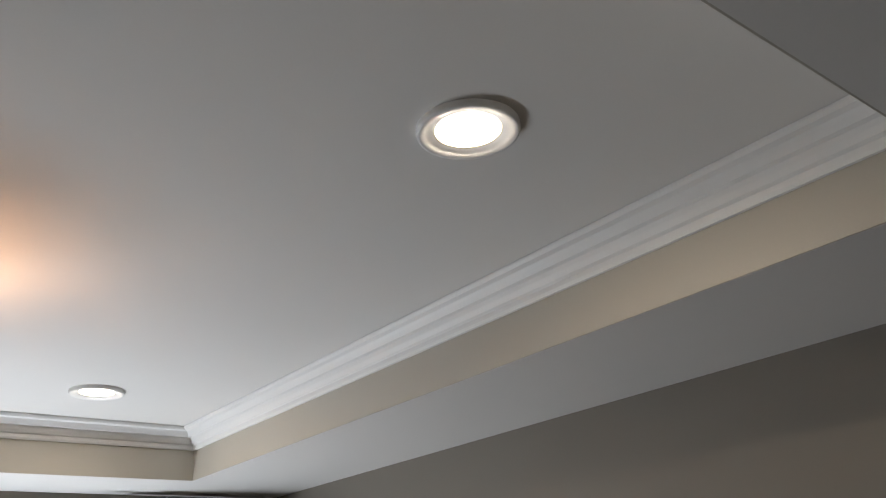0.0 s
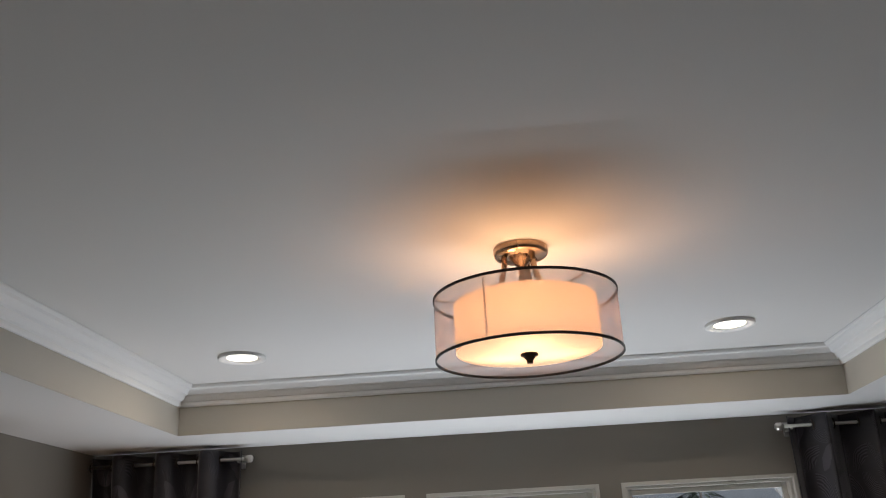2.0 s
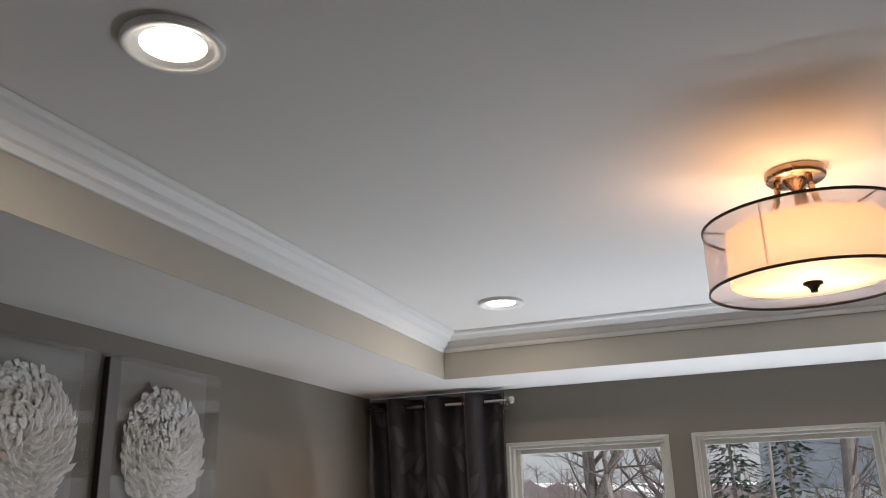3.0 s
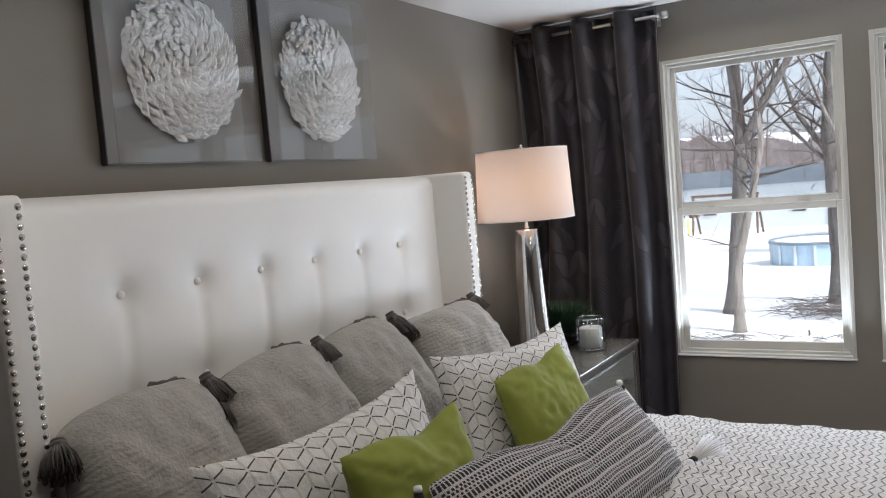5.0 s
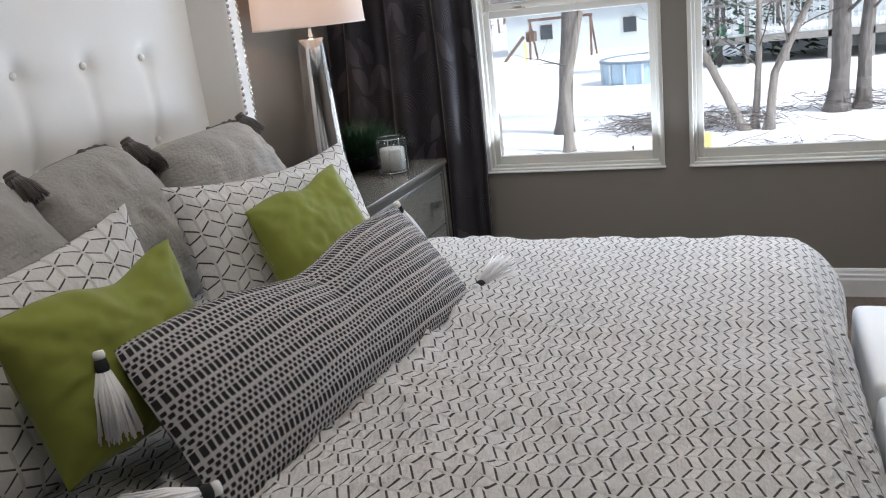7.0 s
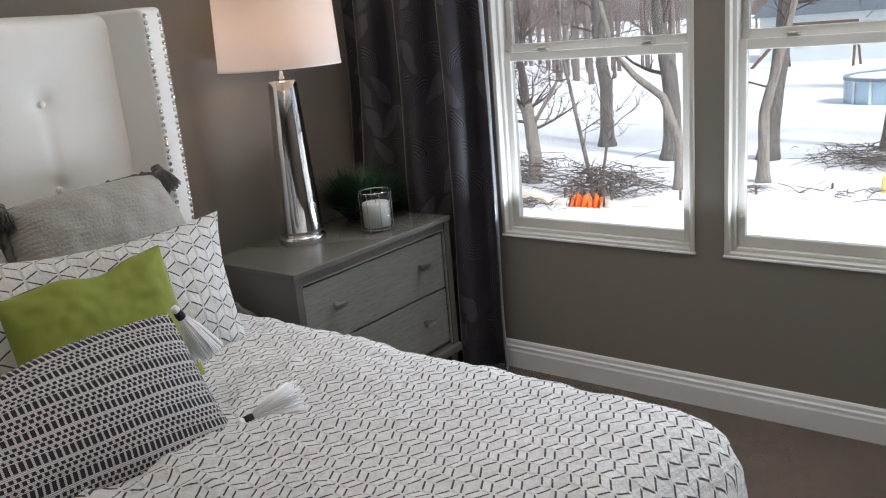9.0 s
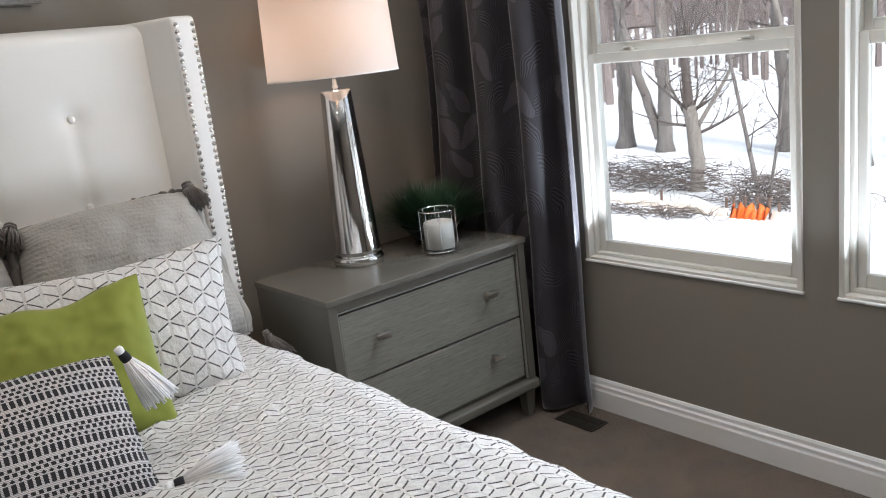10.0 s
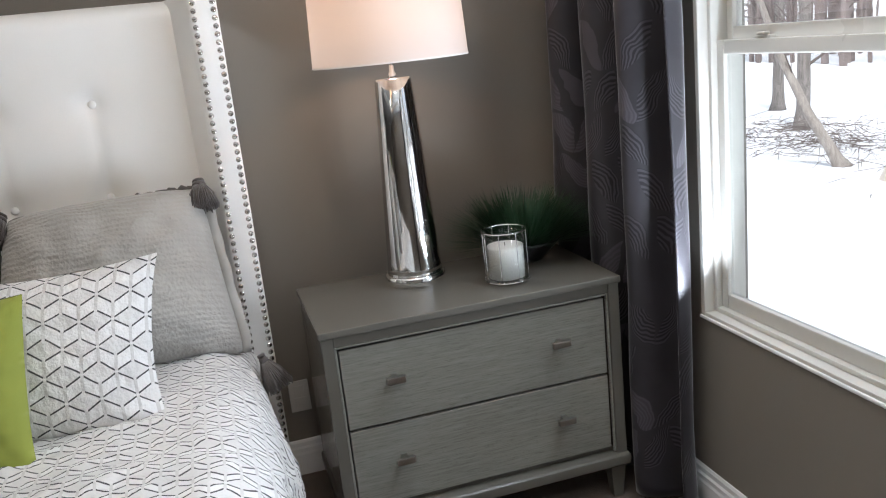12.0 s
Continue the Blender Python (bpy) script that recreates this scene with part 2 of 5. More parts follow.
M_DUVET = rhombus_mat("patterned_duvet_cotton", 1, 0, False, (0.70, 0.52, 0.26))
M_RHOMB = rhombus_mat("patterned_pillow_cotton", 0, 1, True, (0.90, 0.60, 0.08), R=0.038, grey=0.5, rumple=0.35)


def lumbar_mat():
    """Rows of dark woven bars and diamonds with white threads between."""
    g = Nodes("woven_black_white_stripe")
    sep = g.t.nodes.new("ShaderNodeSeparateXYZ")
    g.t.links.new(g.coord("UV"), sep.inputs[0])
    u, v = sep.outputs[0], sep.outputs[1]
    row = g.math("FLOORED_MODULO", g.math("DIVIDE", v, 0.054), 1.0)
    cell = g.math("PINGPONG", g.math("DIVIDE", u, 0.0066), 1.0)
    bar = g.math("MULTIPLY", g.math("LESS_THAN", g.math("ABSOLUTE", g.math("SUBTRACT", row, 0.2)), 0.16), g.math("GREATER_THAN", cell, 0.34))
    dm = g.math("MULTIPLY_ADD", g.math("ABSOLUTE", g.math("SUBTRACT", row, 0.46)), 9.5, g.math("SUBTRACT", 1.0, cell))
    dia = g.math("LESS_THAN", dm, 0.75)
    dots_r = g.math("LESS_THAN", g.math("ABSOLUTE", g.math("SUBTRACT", row, 0.66)), 0.07)
    dots = g.math("MULTIPLY", dots_r, g.math("LESS_THAN", cell, 0.62))
    dots2_r = g.math("LESS_THAN", g.math("ABSOLUTE", g.math("SUBTRACT", row, 0.84)), 0.065)
    dots2 = g.math("MULTIPLY", dots2_r, g.math("GREATER_THAN", cell, 0.4))
    ink = g.math("MAXIMUM", g.math("MAXIMUM", bar, dia), g.math("MAXIMUM", dots, dots2))
    thread = g.math("FLOORED_MODULO", g.math("DIVIDE", v, 0.0031), 1.0)
    pale = g.mix(g.math("LESS_THAN", thread, 0.42), (0.66, 0.64, 0.63), (0.24, 0.235, 0.24))
    c = g.mix(ink, pale, (0.020, 0.019, 0.022))
    weave = g.noise(600, 2)
    return g.set(Base_Color=c, Roughness=0.92, Normal=g.bump(g.math("ADD", weave, ink), 0.5, 0.002))


M_LUMBAR = lumbar_mat()


def sham_mat():
    g = Nodes("grey_matelasse_cotton")
    src = g.coord("UV")
    wave = g.n("TexWave", 0, {"Vector": g.n("Mapping", 0, {"Vector": src, "Rotation": (0, 0, 1.5708)}), "Scale": 20.0, "Distortion": 2.5, "Detail": 1.0, "Detail Scale": 6.0})
    vor = g.n("TexVoronoi", 0, {"Vector": src, "Scale": 95.0})
    blot = g.noise(5, 4)
    c = g.mix(g.ramp(blot, 0.3, 0.7), (0.32, 0.305, 0.275), (0.42, 0.405, 0.37))
    nrm = g.bump(vor, 0.6, 0.003, g.bump(wave, 0.3, 0.005))
    return g.set(Base_Color=c, Roughness=0.9, Normal=nrm, Sheen_Weight=0.15)


M_SHAM = sham_mat()


def curtain_mat():
    """Dark plum-grey satin with woven leaf-shaped patches of fine curved lines."""
    g = Nodes("plum_grey_jacquard")
    src = g.coord("UV")
    wander = g.n("TexNoise", 1, {"Vector": src, "Scale": 7.0, "Detail": 3.0})
    src = g.n("VectorMath", 0, {0: src, 1: g.n("VectorMath", 0, {0: wander, 1: (0.09, 0.07, 0.0)}, operation="MULTIPLY")}, operation="ADD")
    sep = g.t.nodes.new("ShaderNodeSeparateXYZ")
    g.t.links.new(src, sep.inputs[0])
    SX, SY = 0.09, 0.135
    qx, qy = g.math("DIVIDE", sep.outputs[0], SX), g.math("DIVIDE", sep.outputs[1], SY)
    qx = g.math("MULTIPLY_ADD", g.math("FLOORED_MODULO", g.math("FLOOR", qy), 2.0), 0.5, qx)
    fx, fy = g.math("FLOORED_MODULO", qx, 1.0), g.math("FLOORED_MODULO", qy, 1.0)
    cell = g.t.nodes.new("ShaderNodeCombineXYZ")
    g.t.links.new(g.math("FLOOR", qx), cell.inputs[0])
    g.t.links.new(g.math("FLOOR", qy), cell.inputs[1])
    white = g.t.nodes.new("ShaderNodeTexWhiteNoise")
    g.t.links.new(cell.outputs[0], white.inputs["Vector"])
    pick = white.outputs["Value"]
    fx = g.math("ABSOLUTE", g.math("SUBTRACT", fx, g.math("GREATER_THAN", pick, 0.5)))

    def reach(x, y):
        return g.math("SQRT", g.math("ADD", g.math("MULTIPLY", x, x), g.math("MULTIPLY", y, y)))

    d1 = reach(fx, fy)
    d2 = reach(g.math("SUBTRACT", 1.0, fx), g.math("SUBTRACT", 1.0, fy))
    leaf = g.math("MULTIPLY", g.ramp(d1, 0.98, 1.0, 1.0, 0.0), g.ramp(d2, 0.98, 1.0, 1.0, 0.0))
    arcs = g.math("PINGPONG", g.math("MULTIPLY", d1, 20.0), 1.0)
    rays = g.math("PINGPONG", g.math("MULTIPLY", d2, 26.0), 1.0)
    lines = g.mix(g.math("GREATER_THAN", g.math("FLOORED_MODULO", g.math("MULTIPLY", pick, 7.0), 1.0), 0.5), arcs, rays)
    blot = g.ramp(g.noise(6, 4), 0.3, 0.7)
    base = g.mix(blot, (0.024, 0.022, 0.026), (0.040, 0.036, 0.043))
    pale = g.mix(g.ramp(lines, 0.35, 0.65), (0.010, 0.009, 0.012), (0.070, 0.064, 0.075))
    lit = g.math("MULTIPLY", leaf, g.math("GREATER_THAN", g.math("FLOORED_MODULO", g.math("MULTIPLY", pick, 13.0), 1.0), 0.35))
    c = g.mix(g.math("MULTIPLY", lit, 0.85), base, pale)
    half = g.math("MULTIPLY", leaf, g.math("LESS_THAN", g.math("FLOORED_MODULO", g.math("MULTIPLY", pick, 29.0), 1.0), 0.3))
    c = g.mix(g.math("MULTIPLY", half, 0.55), c, (0.100, 0.092, 0.106))
    return g.set(Base_Color=c, Roughness=0.45, Sheen_Weight=0.6, Sheen_Roughness=0.3,
                 Normal=g.bump(g.noise(500, 2), 0.2, 0.001))


M_CURTAIN = curtain_mat()


def mercury_mat():
    g = Nodes("mercury_glass")
    streak = g.noise(5, 5, stretch=(4, 4, 0.5))
    c = g.mix(g.ramp(streak, 0.42, 0.75), (0.80, 0.79, 0.77), (0.34, 0.33, 0.32))
    return g.set(Base_Color=c, Metallic=1.0, Roughness=g.ramp(streak, 0.4, 0.7, 0.05, 0.16), Normal=g.bump(streak, 0.15, 0.004))


M_MERCURY = mercury_mat()


def snow_mat():
    g = Nodes("snow")
    big, fine = g.noise(0.35, 6), g.noise(9, 4)
    litter = g.math("MULTIPLY", g.ramp(g.noise(1.6, 5), 0.66, 0.74), g.ramp(fine, 0.45, 0.6))
    c = g.mix(g.math("MULTIPLY", litter, 0.8), g.mix(big, (0.82, 0.84, 0.86), (0.90, 0.91, 0.92)), (0.12, 0.09, 0.07))
    return g.set(Base_Color=c, Roughness=0.75, Normal=g.bump(g.math("ADD", big, g.math("MULTIPLY", fine, 0.2)), 0.4, 0.1))


def bark_mat(name, a, b):
    g = Nodes(name)
    v = g.noise(7, 6, stretch=(3, 3, 0.6), rough=0.7)
    c = g.mix(g.ramp(v, 0.3, 0.7), a, b)
    return g.set(Base_Color=c, Roughness=0.9, Normal=g.bump(v, 1.0, 0.05))


M_SNOW = snow_mat()
M_BARK = bark_mat("grey_bark", (0.11, 0.097, 0.09), (0.29, 0.26, 0.24))
M_BARKPALE = bark_mat("pale_bark", (0.20, 0.175, 0.155), (0.42, 0.37, 0.33))
M_TWIG = surf("brown_twigs", (0.125, 0.10, 0.09), 0.9, var=0.3, scale=1.0, fine=20, bump=0.0)
# hillside brown paled in the colour itself to give the haze of distance
M_HILL = surf("hazy_hillside", (0.23, 0.197, 0.195), 0.95, var=0.5, scale=0.35, fine=2.2, bump=0.0)
M_WOODS = surf("far_woods", (0.19, 0.155, 0.145), 0.95, var=0.3, scale=0.5, fine=8, bump=0.0)
M_EVERGREEN = surf("evergreen", (0.035, 0.055, 0.04), 0.9, var=0.4, scale=1.5, fine=20, bump=0.0)
M_ORANGE = surf("orange_net", (0.85, 0.16, 0.02), 0.6, var=0.15, scale=3, fine=60, bump=0.2)
M_PALENET = surf("sunbleached_net", (0.88, 0.76, 0.64), 0.6, var=0.1, scale=3, fine=60, bump=0.2)
M_YELLOW = surf("yellow_plastic", (0.85, 0.70, 0.22), 0.5, var=0.05, bump=0.0)
M_POOL = surf("pool_blue_wall", (0.42, 0.55, 0.66), 0.5, var=0.12, scale=2, fine=20, bump=0.0)
M_POOLRIM = surf("pool_grey_rim", (0.22, 0.27, 0.32), 0.5, var=0.1, bump=0.0)
M_ROOF = surf("slate_blue_roof", (0.125, 0.145, 0.17), 0.8, var=0.25, scale=1, fine=12, bump=0.2)
M_SIDING = surf("white_siding", (0.62, 0.66, 0.68), 0.6, var=0.06, scale=1, fine=10, bump=0.05)
M_PLAYWOOD = surf("weathered_timber", (0.16, 0.10, 0.075), 0.8, var=0.2, bump=0.1)
M_DECK = surf("grey_deck_boards", (0.30, 0.28, 0.26), 0.8, var=0.2, bump=0.1)
M_RED = surf("red_sign_paint", (0.6, 0.04, 0.03), 0.5, var=0.05, bump=0.0)
M_GREENBIN = surf("green_plastic", (0.02, 0.30, 0.12), 0.5, var=0.05, bump=0.0)
M_DARKGLASS = surf("dark_window", (0.05, 0.06, 0.07), 0.1, var=0.1, bump=0.0)


# ---- building blocks ----
def finish(bm, name, material, smooth=False):
    bmesh.ops.recalc_face_normals(bm, faces=bm.faces[:])
    me = bpy.data.meshes.new(name)
    bm.to_mesh(me)
    bm.free()
    me.materials.append(material)
    if smooth:
        for p in me.polygons:
            p.use_smooth = True
    return me


def thing(name, loc, label, category, group="", kind=""):
    o = new(name)
    o.location, o.empty_display_size = loc, 0.1
    return tagged(o, label, category, group, kind)


def part(name, bm, material, parent, label="", smooth=False):
    me = bm if isinstance(bm, bpy.types.Mesh) else finish(bm, name, material, smooth)
    o = new(name, me)
    o.parent = parent
    if parent is not None and parent.data is None:
        o.matrix_parent_inverse = Matrix.Translation(-parent.location)
    return tagged(o, label)


def solo(name, bm, material, label, category="", kind="", group="", smooth=False):
    o = new(name, finish(bm, name, material, smooth))
    return tagged(o, label, category, group, kind)


def box(bm, lo, hi, bevel=0.0, seg=2, m=None):
    r = bmesh.ops.create_cube(bm, size=1.0)
    vs = r["verts"]
    s = Vector(hi) - Vector(lo)
    c = (Vector(hi) + Vector(lo)) / 2
    for v in vs:
        v.co = Vector((v.co.x * s.x, v.co.y * s.y, v.co.z * s.z)) + c
    if bevel > 0:
        es = {e for v in vs for e in v.link_edges}
        out = bmesh.ops.bevel(bm, geom=list(es), offset=min(bevel, 0.45 * min(s)), segments=seg, profile=0.6, affect="EDGES")
        vs = list({v for f in out["faces"] for v in f.verts} | {v for v in vs if v.is_valid})
    if m is not None:
        bmesh.ops.transform(bm, matrix=m, verts=[v for v in vs if v.is_valid])
    return bm


def nbox(lo, hi, bevel=0.0, seg=2, m=None):
    return box(bmesh.new(), lo, hi, bevel, seg, m)


def lathe(bm, prof, c=(0, 0), n=32, closed=False):
    """Turn a profile of (radius, z) about the upright through c."""
    rings = []
    for r, z in prof:
        rings.append([bm.verts.new((c[0] + r * math.cos(2 * math.pi * k / n), c[1] + r * math.sin(2 * math.pi * k / n), z)) for k in range(n)])
    for a, b in zip(rings, rings[1:] + (rings[:1] if closed else [])):
        for k in range(n):
            bm.faces.new((a[k], a[(k + 1) % n], b[(k + 1) % n], b[k]))
    if not closed:
        for ring, (r, z) in ((rings[0], prof[0]), (rings[-1], prof[-1])):
            if r > 1e-4 and len(prof) > 2:
                pass
    return bm


def disc(bm, r, z, c, n=32):
    vs = [bm.verts.new((c[0] + r * math.cos(2 * math.pi * k / n), c[1] + r * math.sin(2 * math.pi * k / n), z)) for k in range(n)]
    bm.faces.new(vs)
    return bm


def tube(bm, pts, radii, n=6, cap=True):
    """A tapered tube along points."""
    pts = [Vector(p) for p in pts]
    if not hasattr(radii, "__len__"):
        radii = [radii] * len(pts)
    rings = []
    ref = Vector((0.31, 0.17, 0.93))
    for i, p in enumerate(pts):
        d = (pts[min(i + 1, len(pts) - 1)] - pts[max(i - 1, 0)]).normalized()
        a = d.cross(ref)
        if a.length < 0.05:
            a = d.cross(Vector((1, 0, 0)))
        a.normalize()
        b = d.cross(a)
        rings.append([bm.verts.new(p + radii[i] * (math.cos(2 * math.pi * k / n) * a + math.sin(2 * math.pi * k / n) * b)) for k in range(n)])
    for a, b in zip(rings, rings[1:]):
        for k in range(n):
            bm.faces.new((a[k], a[(k + 1) % n], b[(k + 1) % n], b[k]))
    if cap:
        bm.faces.new(rings[0][::-1]), bm.faces.new(rings[-1])
    return bm


def sweep_rect(bm, x0, x1, y0, y1, prof):
    """Run a moulding profile of (inward, z) round the inside of a rectangle, with mitred corners."""
    rings = []
    for d, z in prof:
        rings.append([bm.verts.new(p) for p in ((x0 + d, y0 + d, z), (x1 - d, y0 + d, z), (x1 - d, y1 - d, z), (x0 + d, y1 - d, z))])
    for a, b in zip(rings, rings[1:]):
        for k in range(4):
            bm.faces.new((a[k], a[(k + 1) % 4], b[(k + 1) % 4], b[k]))
    return bm


# ---- the room ----
# RY: depth of the unseen south end, chosen deep to weaken bounced light
RX, RY = 4.38, -6.6
WT = 0.15
WINS = [(0.80, 1.655), (1.765, 2.635), (2.745, 3.60)]
WZ0, WZ1 = 0.619, 2.152
TX0, TX1, TY0, TY1 = 0.64, 3.745, -3.826, -0.487

solo("floor", nbox((0, RY, -0.12), (RX, 0, 0)), M_CARPET, "brown cut-pile carpet floor", "floor", "structure")
solo("wall_west", nbox((-WT, RY - WT, -1.2), (0, WT, 3.0)), M_WALL, "taupe painted wall behind the headboard", "wall", "structure")
solo("wall_east", nbox((RX, RY - WT, -1.2), (RX + WT, WT, 3.0)), M_WALL, "taupe painted plain side wall", "wall", "structure")
# unseen closing wall, its distance set by the light it should return
solo("wall_south", nbox((0, RY - WT, -1.2), (RX, RY, 3.0)), M_WALL, "unseen plain taupe wall that closes the room", "wall", "structure")
bm = bmesh.new()
xs = [0.0] + [v for w in WINS for v in w] + [RX]
for i in range(0, len(xs), 2):
    box(bm, (xs[i], 0, -1.2), (xs[i + 1], WT, 3.0))
for a, b in WINS:
    box(bm, (a, 0, -1.2), (b, WT, WZ0))
    box(bm, (a, 0, WZ1), (b, WT, 3.0))
solo("wall_north", bm, M_WALL, "taupe painted wall with three double-hung windows", "wall", "structure")

bm = bmesh.new()
box(bm, (0, TY1, ZS), (RX, 0, ZC + 0.1))
box(bm, (0, RY, ZS), (RX, TY0, ZC + 0.1))
box(bm, (0, TY0, ZS), (TX0, TY1, ZC + 0.1))
box(bm, (TX1, TY0, ZS), (RX, TY1, ZC + 0.1))
solo("ceiling_soffit", bm, M_CEIL, "white lowered ceiling border around the tray", "ceiling", "structure")
solo("ceiling_tray", nbox((TX0, TY0, ZC), (TX1, TY1, ZC + 0.1)), M_CEIL, "white raised tray ceiling", "ceiling", "structure")
bm = bmesh.new()
sweep_rect(bm, TX0, TX1, TY0, TY1, [(0.0, ZS + 0.001), (0.004, ZS + 0.001), (0.004, ZC - 0.07), (0.0, ZC - 0.07)])
solo("tray_fascia", bm, M_WALL_LIT, "upright face of the tray ceiling, wall paint with the window light in its colour", "fascia", "structure")
crown = [(0.004, ZC - 0.090), (0.014, ZC - 0.090), (0.018, ZC - 0.082), (0.020, ZC - 0.070), (0.031, ZC - 0.066), (0.040, ZC - 0.053), (0.045, ZC - 0.042),
         (0.058, ZC - 0.039), (0.066, ZC - 0.027), (0.073, ZC - 0.019), (0.088, ZC - 0.015), (0.094, ZC - 0.006), (0.095, ZC - 0.001)]
solo("crown_moulding", sweep_rect(bmesh.new(), TX0, TX1, TY0, TY1, crown), M_TRIM, "white stepped crown moulding around the tray", "moulding", "structure")
base = [(0.0, 0.0), (0.016, 0.0), (0.016, 0.070), (0.013, 0.078), (0.013, 0.090), (0.008, 0.096), (0.007, 0.108), (0.003, 0.115), (0.0, 0.117)]
solo("baseboard", sweep_rect(bmesh.new(), 0.0, RX, RY, 0.0, [(out, up * 1.11) for out, up in base]), M_TRIM, "white stepped baseboard along the walls", "baseboard", "structure")
# unseen slab, added to block the sun from above
solo("roof", nbox((-0.6, RY - 0.6, 3.0), (RX + 0.6, 0.45, 3.1)), M_ROOF, "unseen plain slab over the room that keeps the sun out", "roof", "structure")


# ---- windows ----
def ring_frame(bm, x0, x1, z0, z1, w, y0, y1, bevel=0.004):
    wl = w if hasattr(w, "__len__") else (w, w, w, w)
    l, r, b, t = wl
    box(bm, (x0, y0, z0), (x0 + l, y1, z1), bevel)
    box(bm, (x1 - r, y0, z0), (x1, y1, z1), bevel)
    box(bm, (x0 + l, y0 + 0.001, z0), (x1 - r, y1, z0 + b), bevel)
    box(bm, (x0 + l, y0 + 0.001, z1 - t), (x1 - r, y1, z1), bevel)
    return bm


ZM = 1.385


def window(i, x0, x1):
    w = thing("window_%d" % i, (x0, 0, WZ0), "white vinyl double-hung window with clear glass", "window", "windows in the wall", "structure")
    part("window_frame", ring_frame(bmesh.new(), x0, x1, WZ0, WZ1, (0.018, 0.018, 0.014, 0.018), -0.008, 0.12, 0.003), M_VINYL, w)
    part("jamb", ring_frame(bmesh.new(), x0 + 0.018, x1 - 0.018, WZ0 + 0.014, WZ1 - 0.018, 0.014, 0.022, 0.12, 0.003), M_VINYL, w)
    a, b = x0 + 0.032, x1 - 0.032
    lo = part("lower_sash", ring_frame(bmesh.new(), a, b, WZ0 + 0.028, ZM, (0.028, 0.028, 0.042, 0.036), 0.04, 0.066), M_VINYL, w)
    up = part("upper_sash", ring_frame(bmesh.new(), a, b, ZM - 0.018, WZ1 - 0.032, (0.024, 0.024, 0.05, 0.026), 0.072, 0.098), M_VINYL, w)
    for s, z0, z1, y in ((lo, WZ0 + 0.07, ZM - 0.036, 0.053), (up, ZM + 0.03, WZ1 - 0.058, 0.085)):
        g = part("pane", nbox((a + 0.022, y - 0.002, z0 - 0.004), (b - 0.022, y + 0.002, z1 + 0.004)), M_PANE, s)
        g.visible_shadow = False
    for lx in (a + 0.14, b - 0.2):
        bm = nbox((lx, 0.05, ZM - 0.002), (lx + 0.06, 0.072, ZM + 0.008), 0.003)
        box(bm, (lx + 0.018, 0.044, ZM + 0.008), (lx + 0.05, 0.06, ZM + 0.016), 0.003)
        part("sash_lock", bm, M_VINYL, lo)
    part("window_sill", nbox((x0 - 0.004, -0.012, WZ0 - 0.006), (x1 + 0.004, 0.02, WZ0 + 0.004), 0.004), M_TRIM, w)


for i, (a, b) in enumerate(WINS):
    window(i + 1, a, b)


# ---- ceiling lights ----
def can_light():
    c = thing("recessed_light", (0, 0, ZC), "white round recessed downlight, switched on", "ceiling light", "recessed lights of the tray")
    part("trim_ring", lathe(bmesh.new(), [(0.064, ZC - 0.002), (0.066, ZC - 0.0065), (0.092, ZC - 0.014), (0.097, ZC - 0.013), (0.098, ZC - 0.009), (0.098, ZC + 0.003)], n=40), M_TRIM, c, smooth=True)
    part("baffle", lathe(bmesh.new(), [(0.066, ZC - 0.0062), (0.063, ZC - 0.0045)], n=40), M_BAFFLE, c, "pale yellow lit inner edge")
    part("lens", disc(bmesh.new(), 0.065, ZC - 0.004, (0, 0), 40), M_CANLENS, c, "glowing white lens")
    return c


one = can_light()
for k, (cx, cy) in enumerate(CANS):
    if k == 0:
        one.location = (cx, cy, ZC)
    else:
        copy_thing(one, Matrix.Translation((cx, cy, ZC)))

dl = thing("drum_ceiling_light", (DRUM[0], DRUM[1], ZC), "semi-flush drum ceiling light, sheer outer shade with dark trim, lit", "ceiling light")
ZB, ZT, RO, RI = 2.335, 2.515, 0.262, 0.205
part("canopy", lathe(bmesh.new(), [(0.0, ZC - 0.026), (0.074, ZC - 0.026), (0.078, ZC - 0.022), (0.080, ZC - 0.014), (0.080, ZC - 0.001)], DRUM, 40), M_BRASS, dl, "brushed brass canopy", True)
part("stem", lathe(bmesh.new(), [(0.036, ZC - 0.026), (0.028, ZC - 0.040), (0.014, ZC - 0.056), (0.011, ZC - 0.07), (0.011, ZC - 0.20)], DRUM, 20), M_BRASS, dl, smooth=True)
for k in range(3):
    a = 1.2 + k * 2.094
    ca, sa = math.cos(a), math.sin(a)
    bm = tube(bmesh.new(), [(DRUM[0] + r * ca, DRUM[1] + r * sa, z) for r, z in ((0.05, ZC - 0.026), (0.052, ZC - 0.06), (0.062, ZC - 0.10), (0.085, ZC - 0.14), (0.13, ZC - 0.17))], 0.0085, 8)
    part("arm", bm, M_BRASS, dl, smooth=True)
    bm = tube(bmesh.new(), [(DRUM[0] + 0.13 * ca, DRUM[1] + 0.13 * sa, ZC - 0.17), (DRUM[0] + RO * ca, DRUM[1] + RO * sa, ZT - 0.004)], 0.0025, 6)
    part("spoke", bm, M_BRONZE, dl)
outer = part("outer_shade", lathe(bmesh.new(), [(RO, ZB), (RO, ZT)], DRUM, 72), M_SHEER, dl, "sheer pinkish organza shade", True)
part("top_trim", lathe(bmesh.new(), [(RO - 0.002, ZT - 0.007), (RO + 0.0025, ZT - 0.007), (RO + 0.0025, ZT), (RO - 0.002, ZT)], DRUM, 72, True), M_BLACK, dl, "dark ribbon trim")
